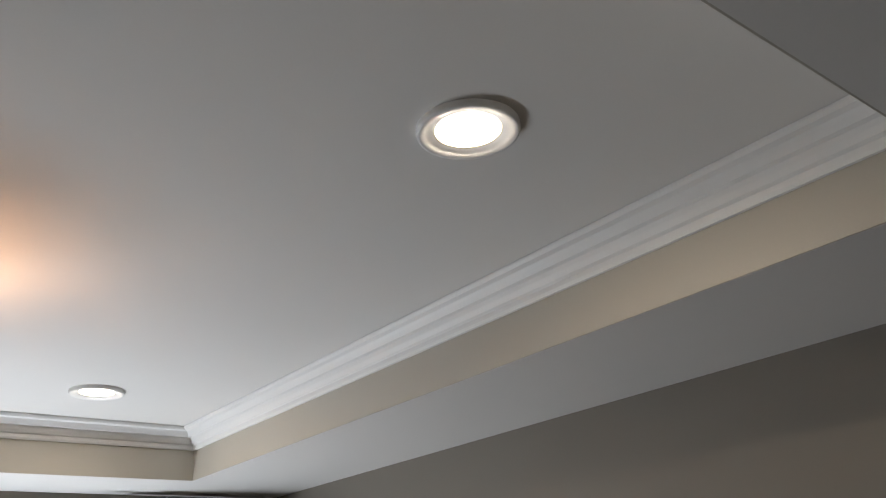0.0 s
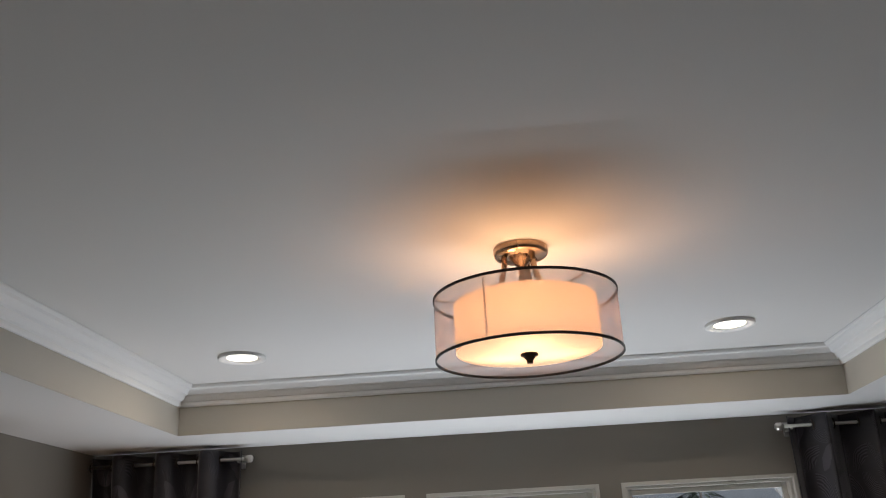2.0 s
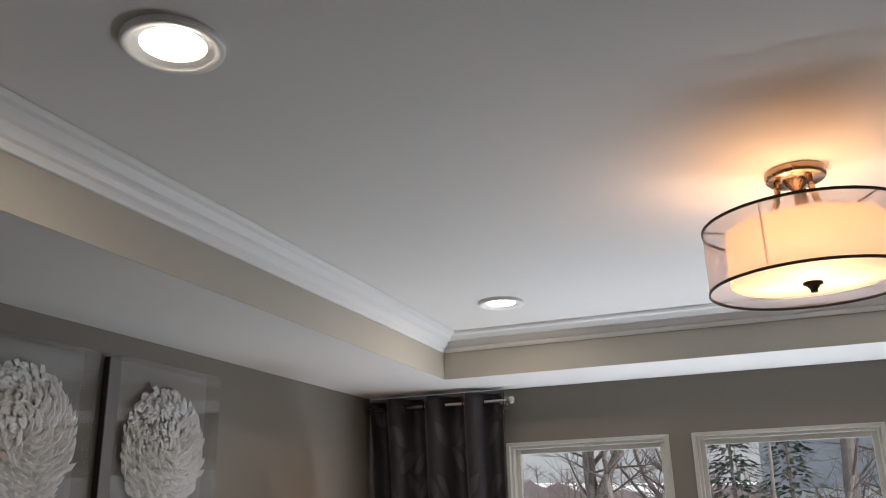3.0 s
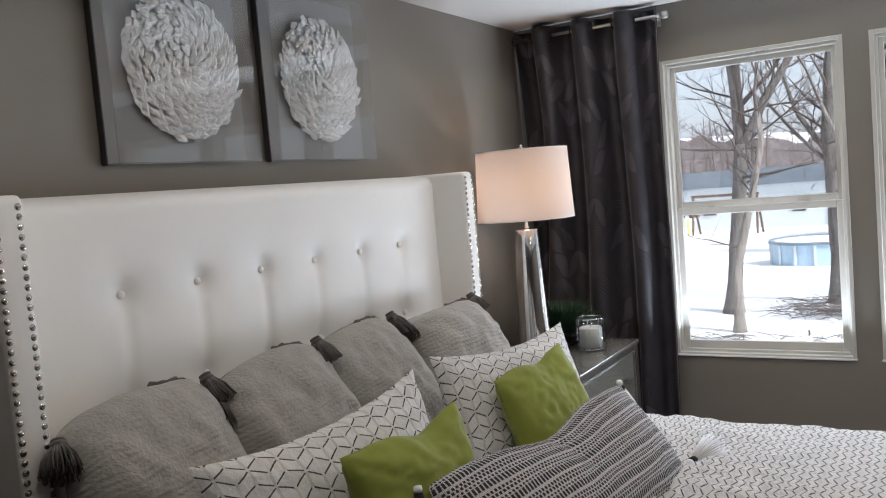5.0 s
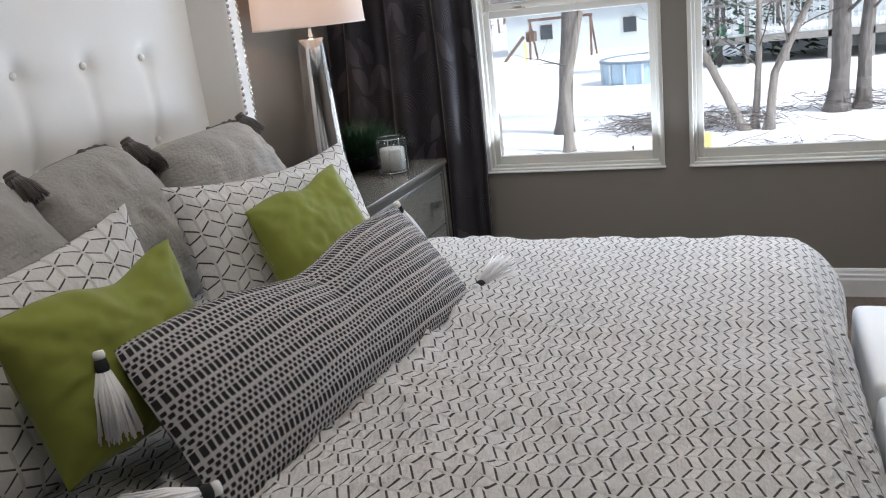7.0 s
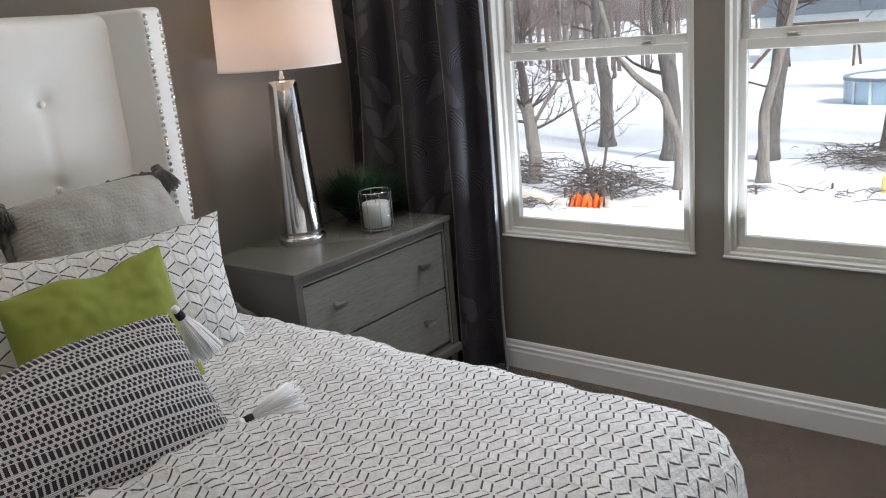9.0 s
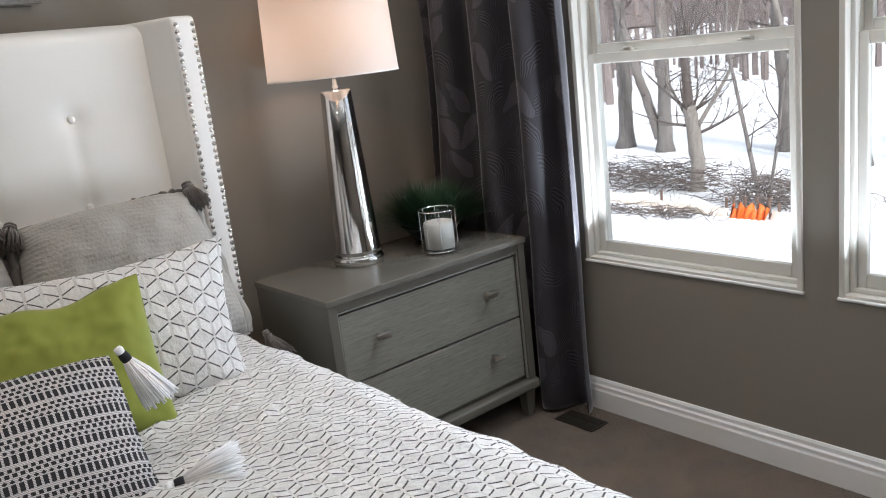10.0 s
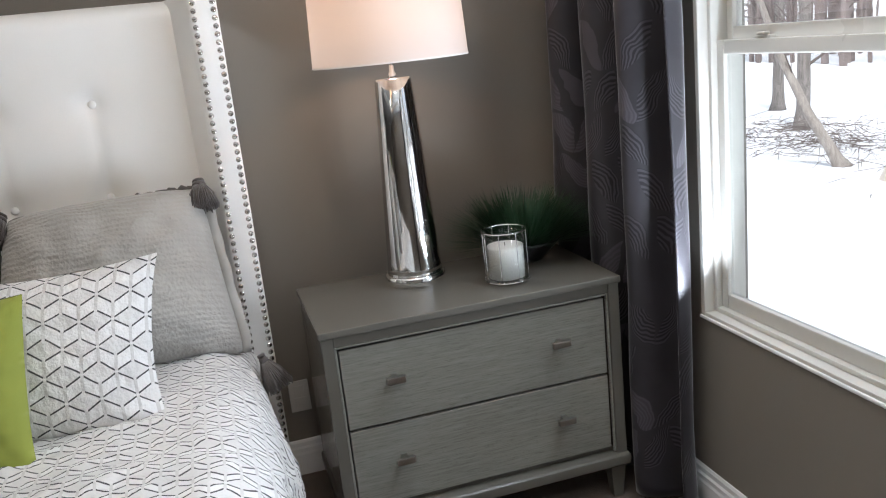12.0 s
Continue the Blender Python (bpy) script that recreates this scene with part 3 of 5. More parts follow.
part("bottom_trim", lathe(bmesh.new(), [(RO - 0.002, ZB), (RO + 0.0025, ZB), (RO + 0.0025, ZB + 0.007), (RO - 0.002, ZB + 0.007)], DRUM, 72, True), M_BLACK, dl, "dark ribbon trim")
part("inner_shade", lathe(bmesh.new(), [(RI, ZB + 0.022), (RI, ZT - 0.018)], DRUM, 64), M_INNER, dl, "warm lit linen inner shade", True)
part("diffuser", lathe(bmesh.new(), [(RI - 0.004, ZB + 0.024), (RI - 0.05, ZB + 0.019), (0.09, ZB + 0.015), (0.001, ZB + 0.014)], DRUM, 64), M_DIFF, dl, "frosted glowing diffuser", True)
part("finial", lathe(bmesh.new(), [(0.0, ZB - 0.014), (0.009, ZB - 0.014), (0.010, ZB - 0.004), (0.015, ZB), (0.016, ZB + 0.004), (0.025, ZB + 0.007), (0.025, ZB + 0.013)], DRUM, 20), M_BRONZE, dl, "dark bronze finial", True)
part("shade_seam", nbox((DRUM[0] - 0.112, DRUM[1] - 0.2375, ZB + 0.007), (DRUM[0] - 0.106, DRUM[1] - 0.2365, ZT - 0.007)), M_SHEER, dl)

# ---- bed ----
HX0, HXP, HXW = 0.03, 0.18, 0.305
HY0, HY1, HZ = -3.315, -1.192, 1.655
WW = 0.078
BUT = [(-2.904 + k * 0.2643) for k in range(6)]
bed = thing("bed", (1.2, -2.25, 0), "upholstered wing bed in cream leather with button tufting", "bed")


def headboard_panel():
    """Soft panel with tufted dimples, a slightly rolled top, and shallow upright channels below the buttons."""
    ny, nz = 150, 90
    bm = bmesh.new()
    y0, y1, z0, z1 = HY0 + WW, HY1 - WW, 0.3, HZ
    rows = [(1.386, BUT), (1.112, BUT), (0.838, BUT)]
    grid = []
    for j in range(nz + 1):
        r = []
        for i in range(ny + 1):
            y, z = y0 + (y1 - y0) * i / ny, z0 + (z1 - z0) * j / nz
            x = HXP
            top = (z1 - z) / 0.05
            if top < 1:
                x -= 0.05 * (1 - math.sqrt(max(0, 1 - (1 - top) ** 2)))
            rim = min(y - y0, y1 - y) / 0.09
            if rim < 1:
                x -= 0.03 * (1 - math.sqrt(max(0.0, 1 - (1 - rim) ** 2)))
            for bz, bs in rows:
                for by in bs:
                    d2 = (y - by) ** 2 + (z - bz) ** 2
                    x -= 0.016 * math.exp(-d2 / 0.0011) + 0.010 * math.exp(-d2 / 0.009)
            for by in bs:
                if z < 1.40:
                    x -= 0.005 * math.exp(-((y - by) / 0.02) ** 2) * min(1, (1.40 - z) / 0.1)
            x += 0.004 * noise.noise(Vector((y * 3, z * 3, 1.7)))
            r.append(bm.verts.new((x, y, z)))
        grid.append(r)
    for j in range(nz):
        for i in range(ny):
            bm.faces.new((grid[j][i], grid[j][i + 1], grid[j + 1][i + 1], grid[j + 1][i]))
    bk = [[bm.verts.new((HX0, y, z)) for y in (y0, y1)] for z in (z0, z1)]
    bm.faces.new((bk[0][0], bk[0][1], bk[1][1], bk[1][0]))
    bm.faces.new([*grid[-1], bk[1][1], bk[1][0]])
    return bm


part("headboard", headboard_panel(), M_LEATHER, bed, "button-tufted cream leather headboard", True)
for bz in (1.386, 1.112, 0.838):
    for by in BUT:
        bm = bmesh.new()
        bmesh.ops.create_uvsphere(bm, u_segments=14, v_segments=8, radius=0.012, matrix=Matrix.Translation((HXP - 0.022, by, bz)) @ Matrix.Diagonal((0.7, 1, 1, 1)))
        part("button", bm, M_LEATHER, bed, smooth=True)
nail = bmesh.new()
bmesh.ops.create_uvsphere(nail, u_segments=10, v_segments=6, radius=0.0082)
for v in nail.verts:
    v.co.x = max(0.0, v.co.x) * 0.62
nail_mesh = finish(nail, "nail", M_NAIL, True)
for y0, y1 in ((HY0, HY0 + WW), (HY1 - WW, HY1)):
    bm = bmesh.new()
    prof = [(HX0, 0.02), (HXW, 0.02), (HXW, HZ - 0.03), (HXW - 0.008, HZ + 0.004), (HX0, HZ + 0.002)]
    inner = 1 if y0 == HY0 else 0
    vs = [[bm.verts.new((x, y + (0.4 * (HXW - x) * (1 if inner else -1) if q == inner else 0.0), z)) for x, z in prof] for q, y in enumerate((y0, y1))]
    bm.faces.new(vs[0]), bm.faces.new(vs[1][::-1])
    for k in range(5):
        bm.faces.new((vs[0][k], vs[0][(k + 1) % 5], vs[1][(k + 1) % 5], vs[1][k]))
    bmesh.ops.bevel(bm, geom=bm.edges[:], offset=0.014, segments=3, profile=0.5, affect="EDGES")
    wing = part("wing", bm, M_LEATHER, bed, "cream leather wing edged with nailheads", True)
    for yy in (y0 + 0.012, y1 - 0.012):
        for k in range(70):
            z = 1.632 - k * 0.0222
            if z < 0.12:
                break
            o = new("nail", nail_mesh)
            o.parent = wing
            o.location = (HXW - 0.001, yy, z)
BX1, BY0, BY1, BZ = 2.252, -3.235, -1.255, 0.692
for y0, y1 in ((BY0 + 0.03, BY0 + 0.08), (BY1 - 0.08, BY1 - 0.03)):
    part("side_rail", nbox((0.12, y0, 0.14), (BX1 - 0.05, y1, 0.36), 0.015), M_LEATHER, bed)
part("foot_rail", nbox((BX1 - 0.10, BY0 + 0.08, 0.14), (BX1 - 0.05, BY1 - 0.08, 0.36), 0.015), M_LEATHER, bed)
for y in (BY0 + 0.1, BY1 - 0.16):
    part("leg", nbox((BX1 - 0.18, y, 0.0), (BX1 - 0.12, y + 0.06, 0.15), 0.008), M_DARKWOOD, bed)
solo("mattress", nbox((0.14, BY0 + 0.06, 0.30), (BX1 - 0.08, BY1 - 0.06, BZ - 0.07), 0.05, 3), M_WHITELINEN, "white mattress under the duvet", "mattress", smooth=True)


def bend(s, edge, r):
    """Cloth running out along s over a rounded edge: how far out it goes and how far it drops."""
    if s < edge - r:
        return s, 0.0
    a = (s - edge + r) / r
    if a < math.pi / 2:
        return edge - r + r * math.sin(a), r * (1 - math.cos(a))
    return edge, r + (s - edge + r) - r * math.pi / 2


def crease(p, scale, sharp):
    """Thin raised creases, as crumpled cotton holds them: 0 on the flat, 1 on a ridge."""
    return (1 - min(1.0, abs(noise.noise(p * scale)) * 2.2)) ** sharp


def duvet_mesh():
    bm = bmesh.new()
    x_in, drop = 0.20, 0.50
    nx, ny = 250, 270
    half = (BY1 - BY0) / 2
    cy = (BY0 + BY1) / 2
    rad, turn = 0.15, 0.26
    grid = []
    for i in range(nx + 1):
        row = []
        s = x_in + (BX1 + drop - x_in) * i / nx
        for j in range(ny + 1):
            t = -(half + drop) + 2 * (half + drop) * j / ny
            # the foot corners are rounded in plan
            ex, ey = BX1, half
            over = max(0.0, min(1.0, (abs(t) - half + turn) / turn)), max(0.0, min(1.0, (s - BX1 + turn) / turn))
            ex -= turn * 0.2 * (1 - math.sqrt(1 - over[0] ** 2))
            ey -= turn * 0.2 * (1 - math.sqrt(1 - over[1] ** 2))
            x, dx = bend(s, ex, rad)
            y, dy = bend(abs(t), ey, rad)
            y = math.copysign(y, t)
            z = BZ - max(dx, dy) - 0.25 * min(dx, dy)
            p = Vector((s, t, 0))
            w = noise.noise(p * 1.7) * 0.014 + noise.noise(p * 5 + Vector((3, 1, 7))) * 0.008 + noise.noise(p * 16) * 0.003
            w += 0.008 * max(0.0, noise.noise(Vector((s * 7, t * 2.0, 4.0)))) ** 0.7
            near = max(0.0, 1 - abs(s - 1.25) / 0.6)
            calm = 0.35 + 0.65 * max(0.0, min(1.0, 0.5 + 1.6 * noise.noise(p * 1.1 + Vector((5, 2, 1)))))
            w += (0.007 + 0.016 * near) * calm * crease(Vector((s * 0.8 + 0.3 * t, t * 0.55, 1.0)), 6.5, 4)
            w += (0.005 + 0.010 * near) * calm * crease(Vector((s * 0.7 - 0.4 * t, t * 0.8, 5.0)), 15, 3)
            w += near * 0.012 * noise.noise(Vector((s * 9, t * 7, 2.0)))
            out = max(dx, dy)
            if out < 0.03:
                z += w + 0.02 * (1 - min(1.0, abs(t) / half) ** 2) * (1 if s < BX1 else 0)
                px, py = x, y
            else:
                fold = 0.016 * math.sin(9 * (t if dx > dy else s) + 1.5 * noise.noise(p)) * min(1, (out - 0.03) / 0.25) + w
                flare = 0.045 * min(1, out / 0.45)
                px = x + ((fold + flare) if dx > 0.02 else 0)
                py = y + (math.copysign(fold + flare, t) if dy > 0.02 else 0)
                z += 0.3 * w
            row.append(bm.verts.new((px, cy + py, max(z, 0.03))))
        grid.append(row)
    for i in range(nx):
        for j in range(ny):
            bm.faces.new((grid[i][j], grid[i + 1][j], grid[i + 1][j + 1], grid[i][j + 1]))
    return bm


solo("duvet", duvet_mesh(), M_DUVET, "rumpled white cotton duvet with a dark zigzag dash pattern", "duvet", smooth=True)


# ---- pillows ----
def frame_of(bottom, right, up):
    """Pose with the width along right, the height along up, and the front face outwards."""
    r = Vector(right).normalized()
    u = Vector(up)
    u = (u - r * u.dot(r)).normalized()
    f = r.cross(u)
    m = Matrix((r, -f, u)).transposed().to_4x4()
    m.translation = Vector(bottom)
    return m


def pillow_mesh(w, h, t, chop=0.0, sag=0.03, seed=0.0, wrinkle=0.006, n=44, pinch=0.07, fold=0.0, ears=0.0, taper=0.0, chop_at=0.0, droop=0.0, full=2.4, round_off=0.0):
    """Two puffed faces that meet at a seam; corners drawn out, edges drawn in, an optional chop in the top."""
    bm = bmesh.new()
    uvl = bm.loops.layers.uv.new("UVMap")
    faces = []
    sides = []
    for side in (-1, 1):
        grid = []
        for j in range(n + 1):
            row = []
            v = -1 + 2 * j / n
            for i in range(n + 1):
                u = -1 + 2 * i / n
                au, av = abs(u), abs(v)
                px = u * (1 - pinch * (1 - av ** 2) * au ** 3)
                pz = v * (1 - pinch * 1.3 * (1 - au ** 2) * av ** 3)
                puff = max(0.0, (1 - au ** full) * (1 - av ** full)) ** 0.55
                px, pz = px * (1 - round_off * (au * av) ** 5), pz * (1 - round_off * (au * av) ** 5)
                x, z = px * w / 2 * (1 - taper * (v + 1) / 2), (pz + 1) * h / 2
                y = side * puff * t / 2 * (1.0 + 0.18 * (-v))
                if chop:
                    k = math.exp(-((u - chop_at) / 0.34) ** 2) * max(0.0, (v + 0.35) / 1.35) ** 1.5
                    z -= chop * h * k
                    y *= 1 - 0.45 * k * (1 if chop > 0.1 else 0.5)
                    x *= 1 - 0.5 * chop * max(0.0, v) ** 2
                if fold:
                    k = math.exp(-((u + 0.05) / 0.05) ** 2) * max(0.0, v) * (1 if side < 0 else 0.4)
                    y *= 1 - fold * k
                z -= sag * h * (1 - au ** 2) * max(0.0, v) ** 3 + ears * h * au ** 6 * max(0.0, v) ** 4
                z -= droop * h * max(0.0, -u) ** 1.5 * max(0.0, v) ** 2
                y -= ears * 0.35 * h * au ** 6 * max(0.0, v) ** 4
                q = Vector((u * 2.2 + seed, v * 2.2, side * 1.3 + seed))
                wr = noise.noise(q) * 0.55 + noise.noise(q * 2.7) * 0.4 + noise.noise(q * 6) * 0.18
                edge = 0.25 + 0.75 * puff
                y += side * wrinkle * wr * edge * 2
                # creases running in from the corners
                ang = math.atan2(1.001 - av, 1.001 - au)
                y += side * wrinkle * 0.9 * math.sin(ang * 9 + seed) * math.exp(-((1 - au) ** 2 + (1 - av) ** 2) / 0.25) * puff
                z += wrinkle * noise.noise(q * 1.7 + Vector((9, 0, 0))) * edge
                row.append(bm.verts.new((x, y, z)))
            grid.append(row)
        sides.append(grid)
    for side, grid in zip((-1, 1), sides):
        for j in range(n):
            for i in range(n):
                f = bm.faces.new((grid[j][i], grid[j][i + 1], grid[j + 1][i + 1], grid[j + 1][i]))
                for lp, (a, b) in zip(f.loops, ((i, j), (i + 1, j), (i + 1, j + 1), (i, j + 1))):
                    lp[uvl].uv = (a / n * w, b / n * h)
    bmesh.ops.remove_doubles(bm, verts=bm.verts[:], dist=0.0006)
    return bm


def pillow(name, bottom, right, up, w, h, t, material, label, group="", **kw):
    bm = pillow_mesh(w, h, t, **kw)
    m = frame_of(bottom, right, up)
    o = solo(name, bm, material, label, "pillow", "", group, True)
    o.matrix_basis = m
    return o, m


def tassel(parent, at, way, length, yarn, band, name="tassel", spread=0.42, thick=0.016, knot=True, head=True):
    """A yarn tassel: knot, bound neck, and a skirt of separate strands."""
    at, way = Vector(at), Vector(way).normalized()
    inv = parent.matrix_basis.inverted()
    side = way.cross(Vector((0.2, 0.9, 0.33))).normalized()
    other = way.cross(side)
    bm = bmesh.new()
    rnd = random.Random(int(at.x * 1000) * 7 + int(at.y * 1000))
    neck = at + way * length * 0.26
    for k in range(170):
        a, rr = rnd.uniform(0, 6.283), math.sqrt(rnd.random())
        d = (math.cos(a) * side + math.sin(a) * other) * rr
        p0 = neck - way * 0.004 + d * thick * 0.5
        ln = length * rnd.uniform(0.62, 0.76)
        p1 = neck + way * ln * 0.4 + d * (thick * 0.9 + ln * spread * 0.38)
        p2 = neck + way * ln + d * (thick + ln * spread) + Vector((rnd.uniform(-1, 1), rnd.uniform(-1, 1), rnd.uniform(-1, 0.3))) * 0.004
        tube(bm, [p0, p1, p2], [0.0024, 0.0028, 0.0019], 4)
    bmesh.ops.transform(bm, matrix=inv, verts=bm.verts[:])
    o = part(name, bm, yarn, parent, "", True)
    if head:
        for a, b, r, mt, nm in ((0.0, 0.09, thick * 0.5, yarn, "knot"), (0.10, 0.26, thick * 0.58, band, "band")):
            bm = tube(bmesh.new(), [at + way * length * a, at + way * length * (a + b) / 2, at + way * length * b], [r * 0.85, r, r * 0.85], 12)
            bmesh.ops.transform(bm, matrix=inv, verts=bm.verts[:])
            part(nm, bm, mt, o, "", True)
    return o


# four grey shams against the headboard
SHAMS = [(-3.0, 0.04, 0.50, 0.05), (-2.535, 0.11, 0.50, 0.05), (-2.085, 0.12, 0.50, 0.05), (-1.60, -0.02, 0.66, 0.20)]
SH = 0.52


def flange(name, spots, k, parent, material, label):
    """A flat wavy border strip along the given seam places (across, up), each with its outward direction and width."""
    bm = bmesh.new()
    edge = [[], []]
    for i, (cx, cz, ox, oz, wide) in enumerate(spots):
        for q in (0, 1):
            d = q * (wide + 0.002 * math.sin(i * 1.7 + k)) - 0.008
            edge[q].append(bm.verts.new((cx + ox * d, 0.006 + q * 0.012 * math.sin(i * 0.9 + k * 2), cz + oz * d)))
    for i in range(len(spots) - 1):
        bm.faces.new((edge[0][i], edge[1][i], edge[1][i + 1], edge[0][i + 1]))
    fl = part(name, bm, material, parent, label, True)
    sol = fl.modifiers.new("thickness", "SOLIDIFY")
    sol.thickness = 0.006


for k, (y, dy, w, taper) in enumerate(SHAMS):
    dome, cut_off = (0.04, 0.12) if k < 3 else (-0.02, 0.05)
    b = (0.46 + (0.025 if k % 2 else 0.0), y, 0.66)
    o, m = pillow("sham_pillow", b, (0.02, 1, dy), (-0.40, 0, 1), w, SH, 0.36, M_SHAM, "grey matelasse sham with corner tassels, leaning on the headboard",
                  "grey shams", sag=-dome, seed=k * 3.7, wrinkle=0.014, pinch=0.03, taper=taper, droop=0.06, full=2.8, round_off=cut_off)

    def seam(u, v):
        """Where the seam runs at (u, v), both from -1 to 1."""
        cut = 1 - cut_off * abs(u * v) ** 5
        x = u * cut * (1 - 0.03 * (1 - v * v) * abs(u) ** 3) * w / 2 * (1 - taper * (v + 1) / 2)
        z = (1 + v * cut * (1 - 0.039 * (1 - u * u) * abs(v) ** 3)) * SH / 2
        z -= -dome * SH * (1 - u * u) * max(0.0, v) ** 3 + 0.06 * SH * max(0.0, -u) ** 1.5 * max(0.0, v) ** 2
        return x, z

    right = [(*seam(1, -1 + i / 10), 1, 0.0, 0.034 if k == 3 else 0.026) for i in range(21)]
    flange("side_flange", right, k + 1, o, M_SHAM, "")
    # scrunched dark ruffle down one side and over the far top corner
    for name, run, deep, thick in (("side_ruffle", [seam(-1, -0.5 + 1.5 * i / 24) for i in range(25)], -0.028, 0.013), ("corner_ruffle", [seam(0.3 + 0.7 * i / 16, 1) for i in range(17)], -0.004, 0.012)):
        pts, radii = [], []
        for i, (cx, cz) in enumerate(run):
            wob = Vector((noise.noise(Vector((i * 0.7, k, 1.0))), noise.noise(Vector((i * 0.7, k, 5.0))), noise.noise(Vector((i * 0.7, k, 9.0)))))
            lift = -0.007 if name == "corner_ruffle" else 0.0
            pts.append(Vector((cx - (0.008 if name == "side_ruffle" else 0.0), deep, cz + lift)) + wob * 0.010)
            radii.append(thick * (1 + 0.45 * noise.noise(Vector((i * 1.3, k * 3.0, 2.0)))) * (0.5 if i in (0, len(run) - 1) else 1))
        part(name, tube(bmesh.new(), pts, radii, 8), M_FLANGE, o, "dark scrunched fabric ruffle", True)
    for sx in (-1, 1):
        sxx, szz = seam(sx, 1)
        tip = m @ Vector((sxx + sx * 0.010, -0.05 if k < 3 else -0.02, szz + 0.016))
        way = Vector((0.55, -0.35, -0.62)) if sx < 0 else Vector((0.45, 0.05, -0.75))
        tassel(o, tip, way, 0.092, M_GREYYARN, M_GREYYARN, spread=0.18, thick=0.036)
    if k == 3:
        tip = m @ Vector((w / 2 + 0.03, -0.02, 0.0))
        tassel(o, tip, (0.15, 0.35, -0.9), 0.11, M_GREYYARN, M_GREYYARN, spread=0.3, thick=0.024)

o, m = pillow("patterned_pillow", (0.86, -2.82, 0.66), (0.10, 1, 0.05), (-0.30, 0, 1), 0.74, 0.45, 0.20, M_RHOMB,
       "white pillow with a dark tumbling-block dash pattern", "patterned pillows", seed=1.0, sag=0.05, wrinkle=0.008)
bm = pillow_mesh(0.70, 0.36, 0.16, seed=9.0, sag=0.04)
bmesh.ops.transform(bm, matrix=Matrix.Translation((-0.045, 0.01, 0.005)), verts=bm.verts[:])
part("pillow_insert", bm, M_WHITELINEN, o, "plain white pillow showing at the open end", True)
pillow("patterned_pillow", (0.84, -1.87, 0.66), (0.12, 1, -0.05), (-0.30, 0, 1), 0.80, 0.43, 0.20, M_RHOMB,
       "white pillow with a dark tumbling-block dash pattern", "patterned pillows", seed=5.0, sag=0.05, wrinkle=0.008)
pillow("green_pillow", (1.03, -2.805, 0.757), (0.12, 1, 0.0), (-0.27, 0, 1), 0.37, 0.322, 0.17, M_GREEN,
       "lime green square cushion with a chopped top", "green cushions", chop=0.09, seed=2.0, sag=0.0, wrinkle=0.010, pinch=0.06, chop_at=0.24, droop=0.06, taper=-0.17)
pillow("green_pillow", (1.00, -1.945, 0.668), (0.14, 1, 0.0), (-0.42, 0, 1), 0.43, 0.395, 0.15, M_GREEN,
       "lime green square cushion with a chopped top", "green cushions", chop=0.06, seed=8.0, sag=0.0, wrinkle=0.010, pinch=0.06, chop_at=0.15, droop=0.10)
o, m = pillow("lumbar_pillow", (1.305, -2.41, 0.674), (0.09, 1, -0.02), (-0.74, 0.08, 1), 1.04, 0.36, 0.20, M_LUMBAR,
              "long black and white woven lumbar cushion with white tassels", chop=0.10, seed=4.0, sag=0.02, wrinkle=0.005, pinch=0.035, fold=0.35, ears=0.05)
for sx, sz, way in ((-1, 1, (0.12, -0.10, -1)), (1, 1, (0.05, 0.45, -0.9)), (-1, 0, (-0.50, -0.82, 0.0)), (1, 0, (0.30, 0.9, 0.05))):
    tip = m @ Vector((sx * 0.515, 0, 0.355 if sz else 0.004))
    if not sz:
        tip.z += 0.068 if sx < 0 else 0.045
    tassel(o, tip, way, 0.15, M_WHITEYARN, M_BLACKYARN, spread=0.16 if sz else 0.26, thick=0.020 if sz else 0.026)

# ---- nightstand ----
NX0, NX1, NY0, NY1, NZ = 0.17, 0.648, -1.082, -0.188, 0.735
ns = thing("nightstand", ((NX0 + NX1) / 2, (NY0 + NY1) / 2, 0), "grey-washed wooden two-drawer nightstand beside the bed", "nightstand")
part("top", nbox((NX0, NY0 - 0.006, NZ - 0.022), (NX1 + 0.006, NY1 + 0.006, NZ), 0.004), M_CARCASS, ns)
for y0, y1 in ((NY0, NY0 + 0.034), (NY1 - 0.034, NY1)):
    part("side_panel", nbox((NX0, y0, 0.15), (NX1, y1, NZ - 0.022), 0.003), M_CARCASS, ns)
part("back_panel", nbox((NX0, NY0 + 0.034, 0.17), (NX0 + 0.015, NY1 - 0.034, NZ - 0.022)), M_CARCASS, ns)
part("top_rail", nbox((NX1 - 0.05, NY0 + 0.034, NZ - 0.052), (NX1 - 0.004, NY1 - 0.034, NZ - 0.022), 0.004), M_CARCASS, ns)
bm = nbox((NX0, NY0 - 0.008, 0.118), (NX1 + 0.016, NY1 + 0.008, 0.158), 0.012, 3)
part("base_moulding", bm, M_CARCASS, ns)
part("bottom_board", nbox((NX0 + 0.015, NY0 + 0.034, 0.158), (NX1 - 0.03, NY1 - 0.034, 0.172)), M_CARCASS, ns)
for lo, hi in (((NX1 - 0.016, NY0 + 0.034, 0.163), (NX1 - 0.006, NY0 + 0.041, NZ - 0.052)), ((NX1 - 0.016, NY1 - 0.041, 0.163), (NX1 - 0.006, NY1 - 0.034, NZ - 0.052)),
               ((NX1 - 0.016, NY0 + 0.041, 0.676), (NX1 - 0.006, NY1 - 0.041, NZ - 0.052))):
    part("face_bead", nbox(lo, hi, 0.003), M_WOOD, ns)
zs = [(0.176, 0.422), (0.426, 0.670)]
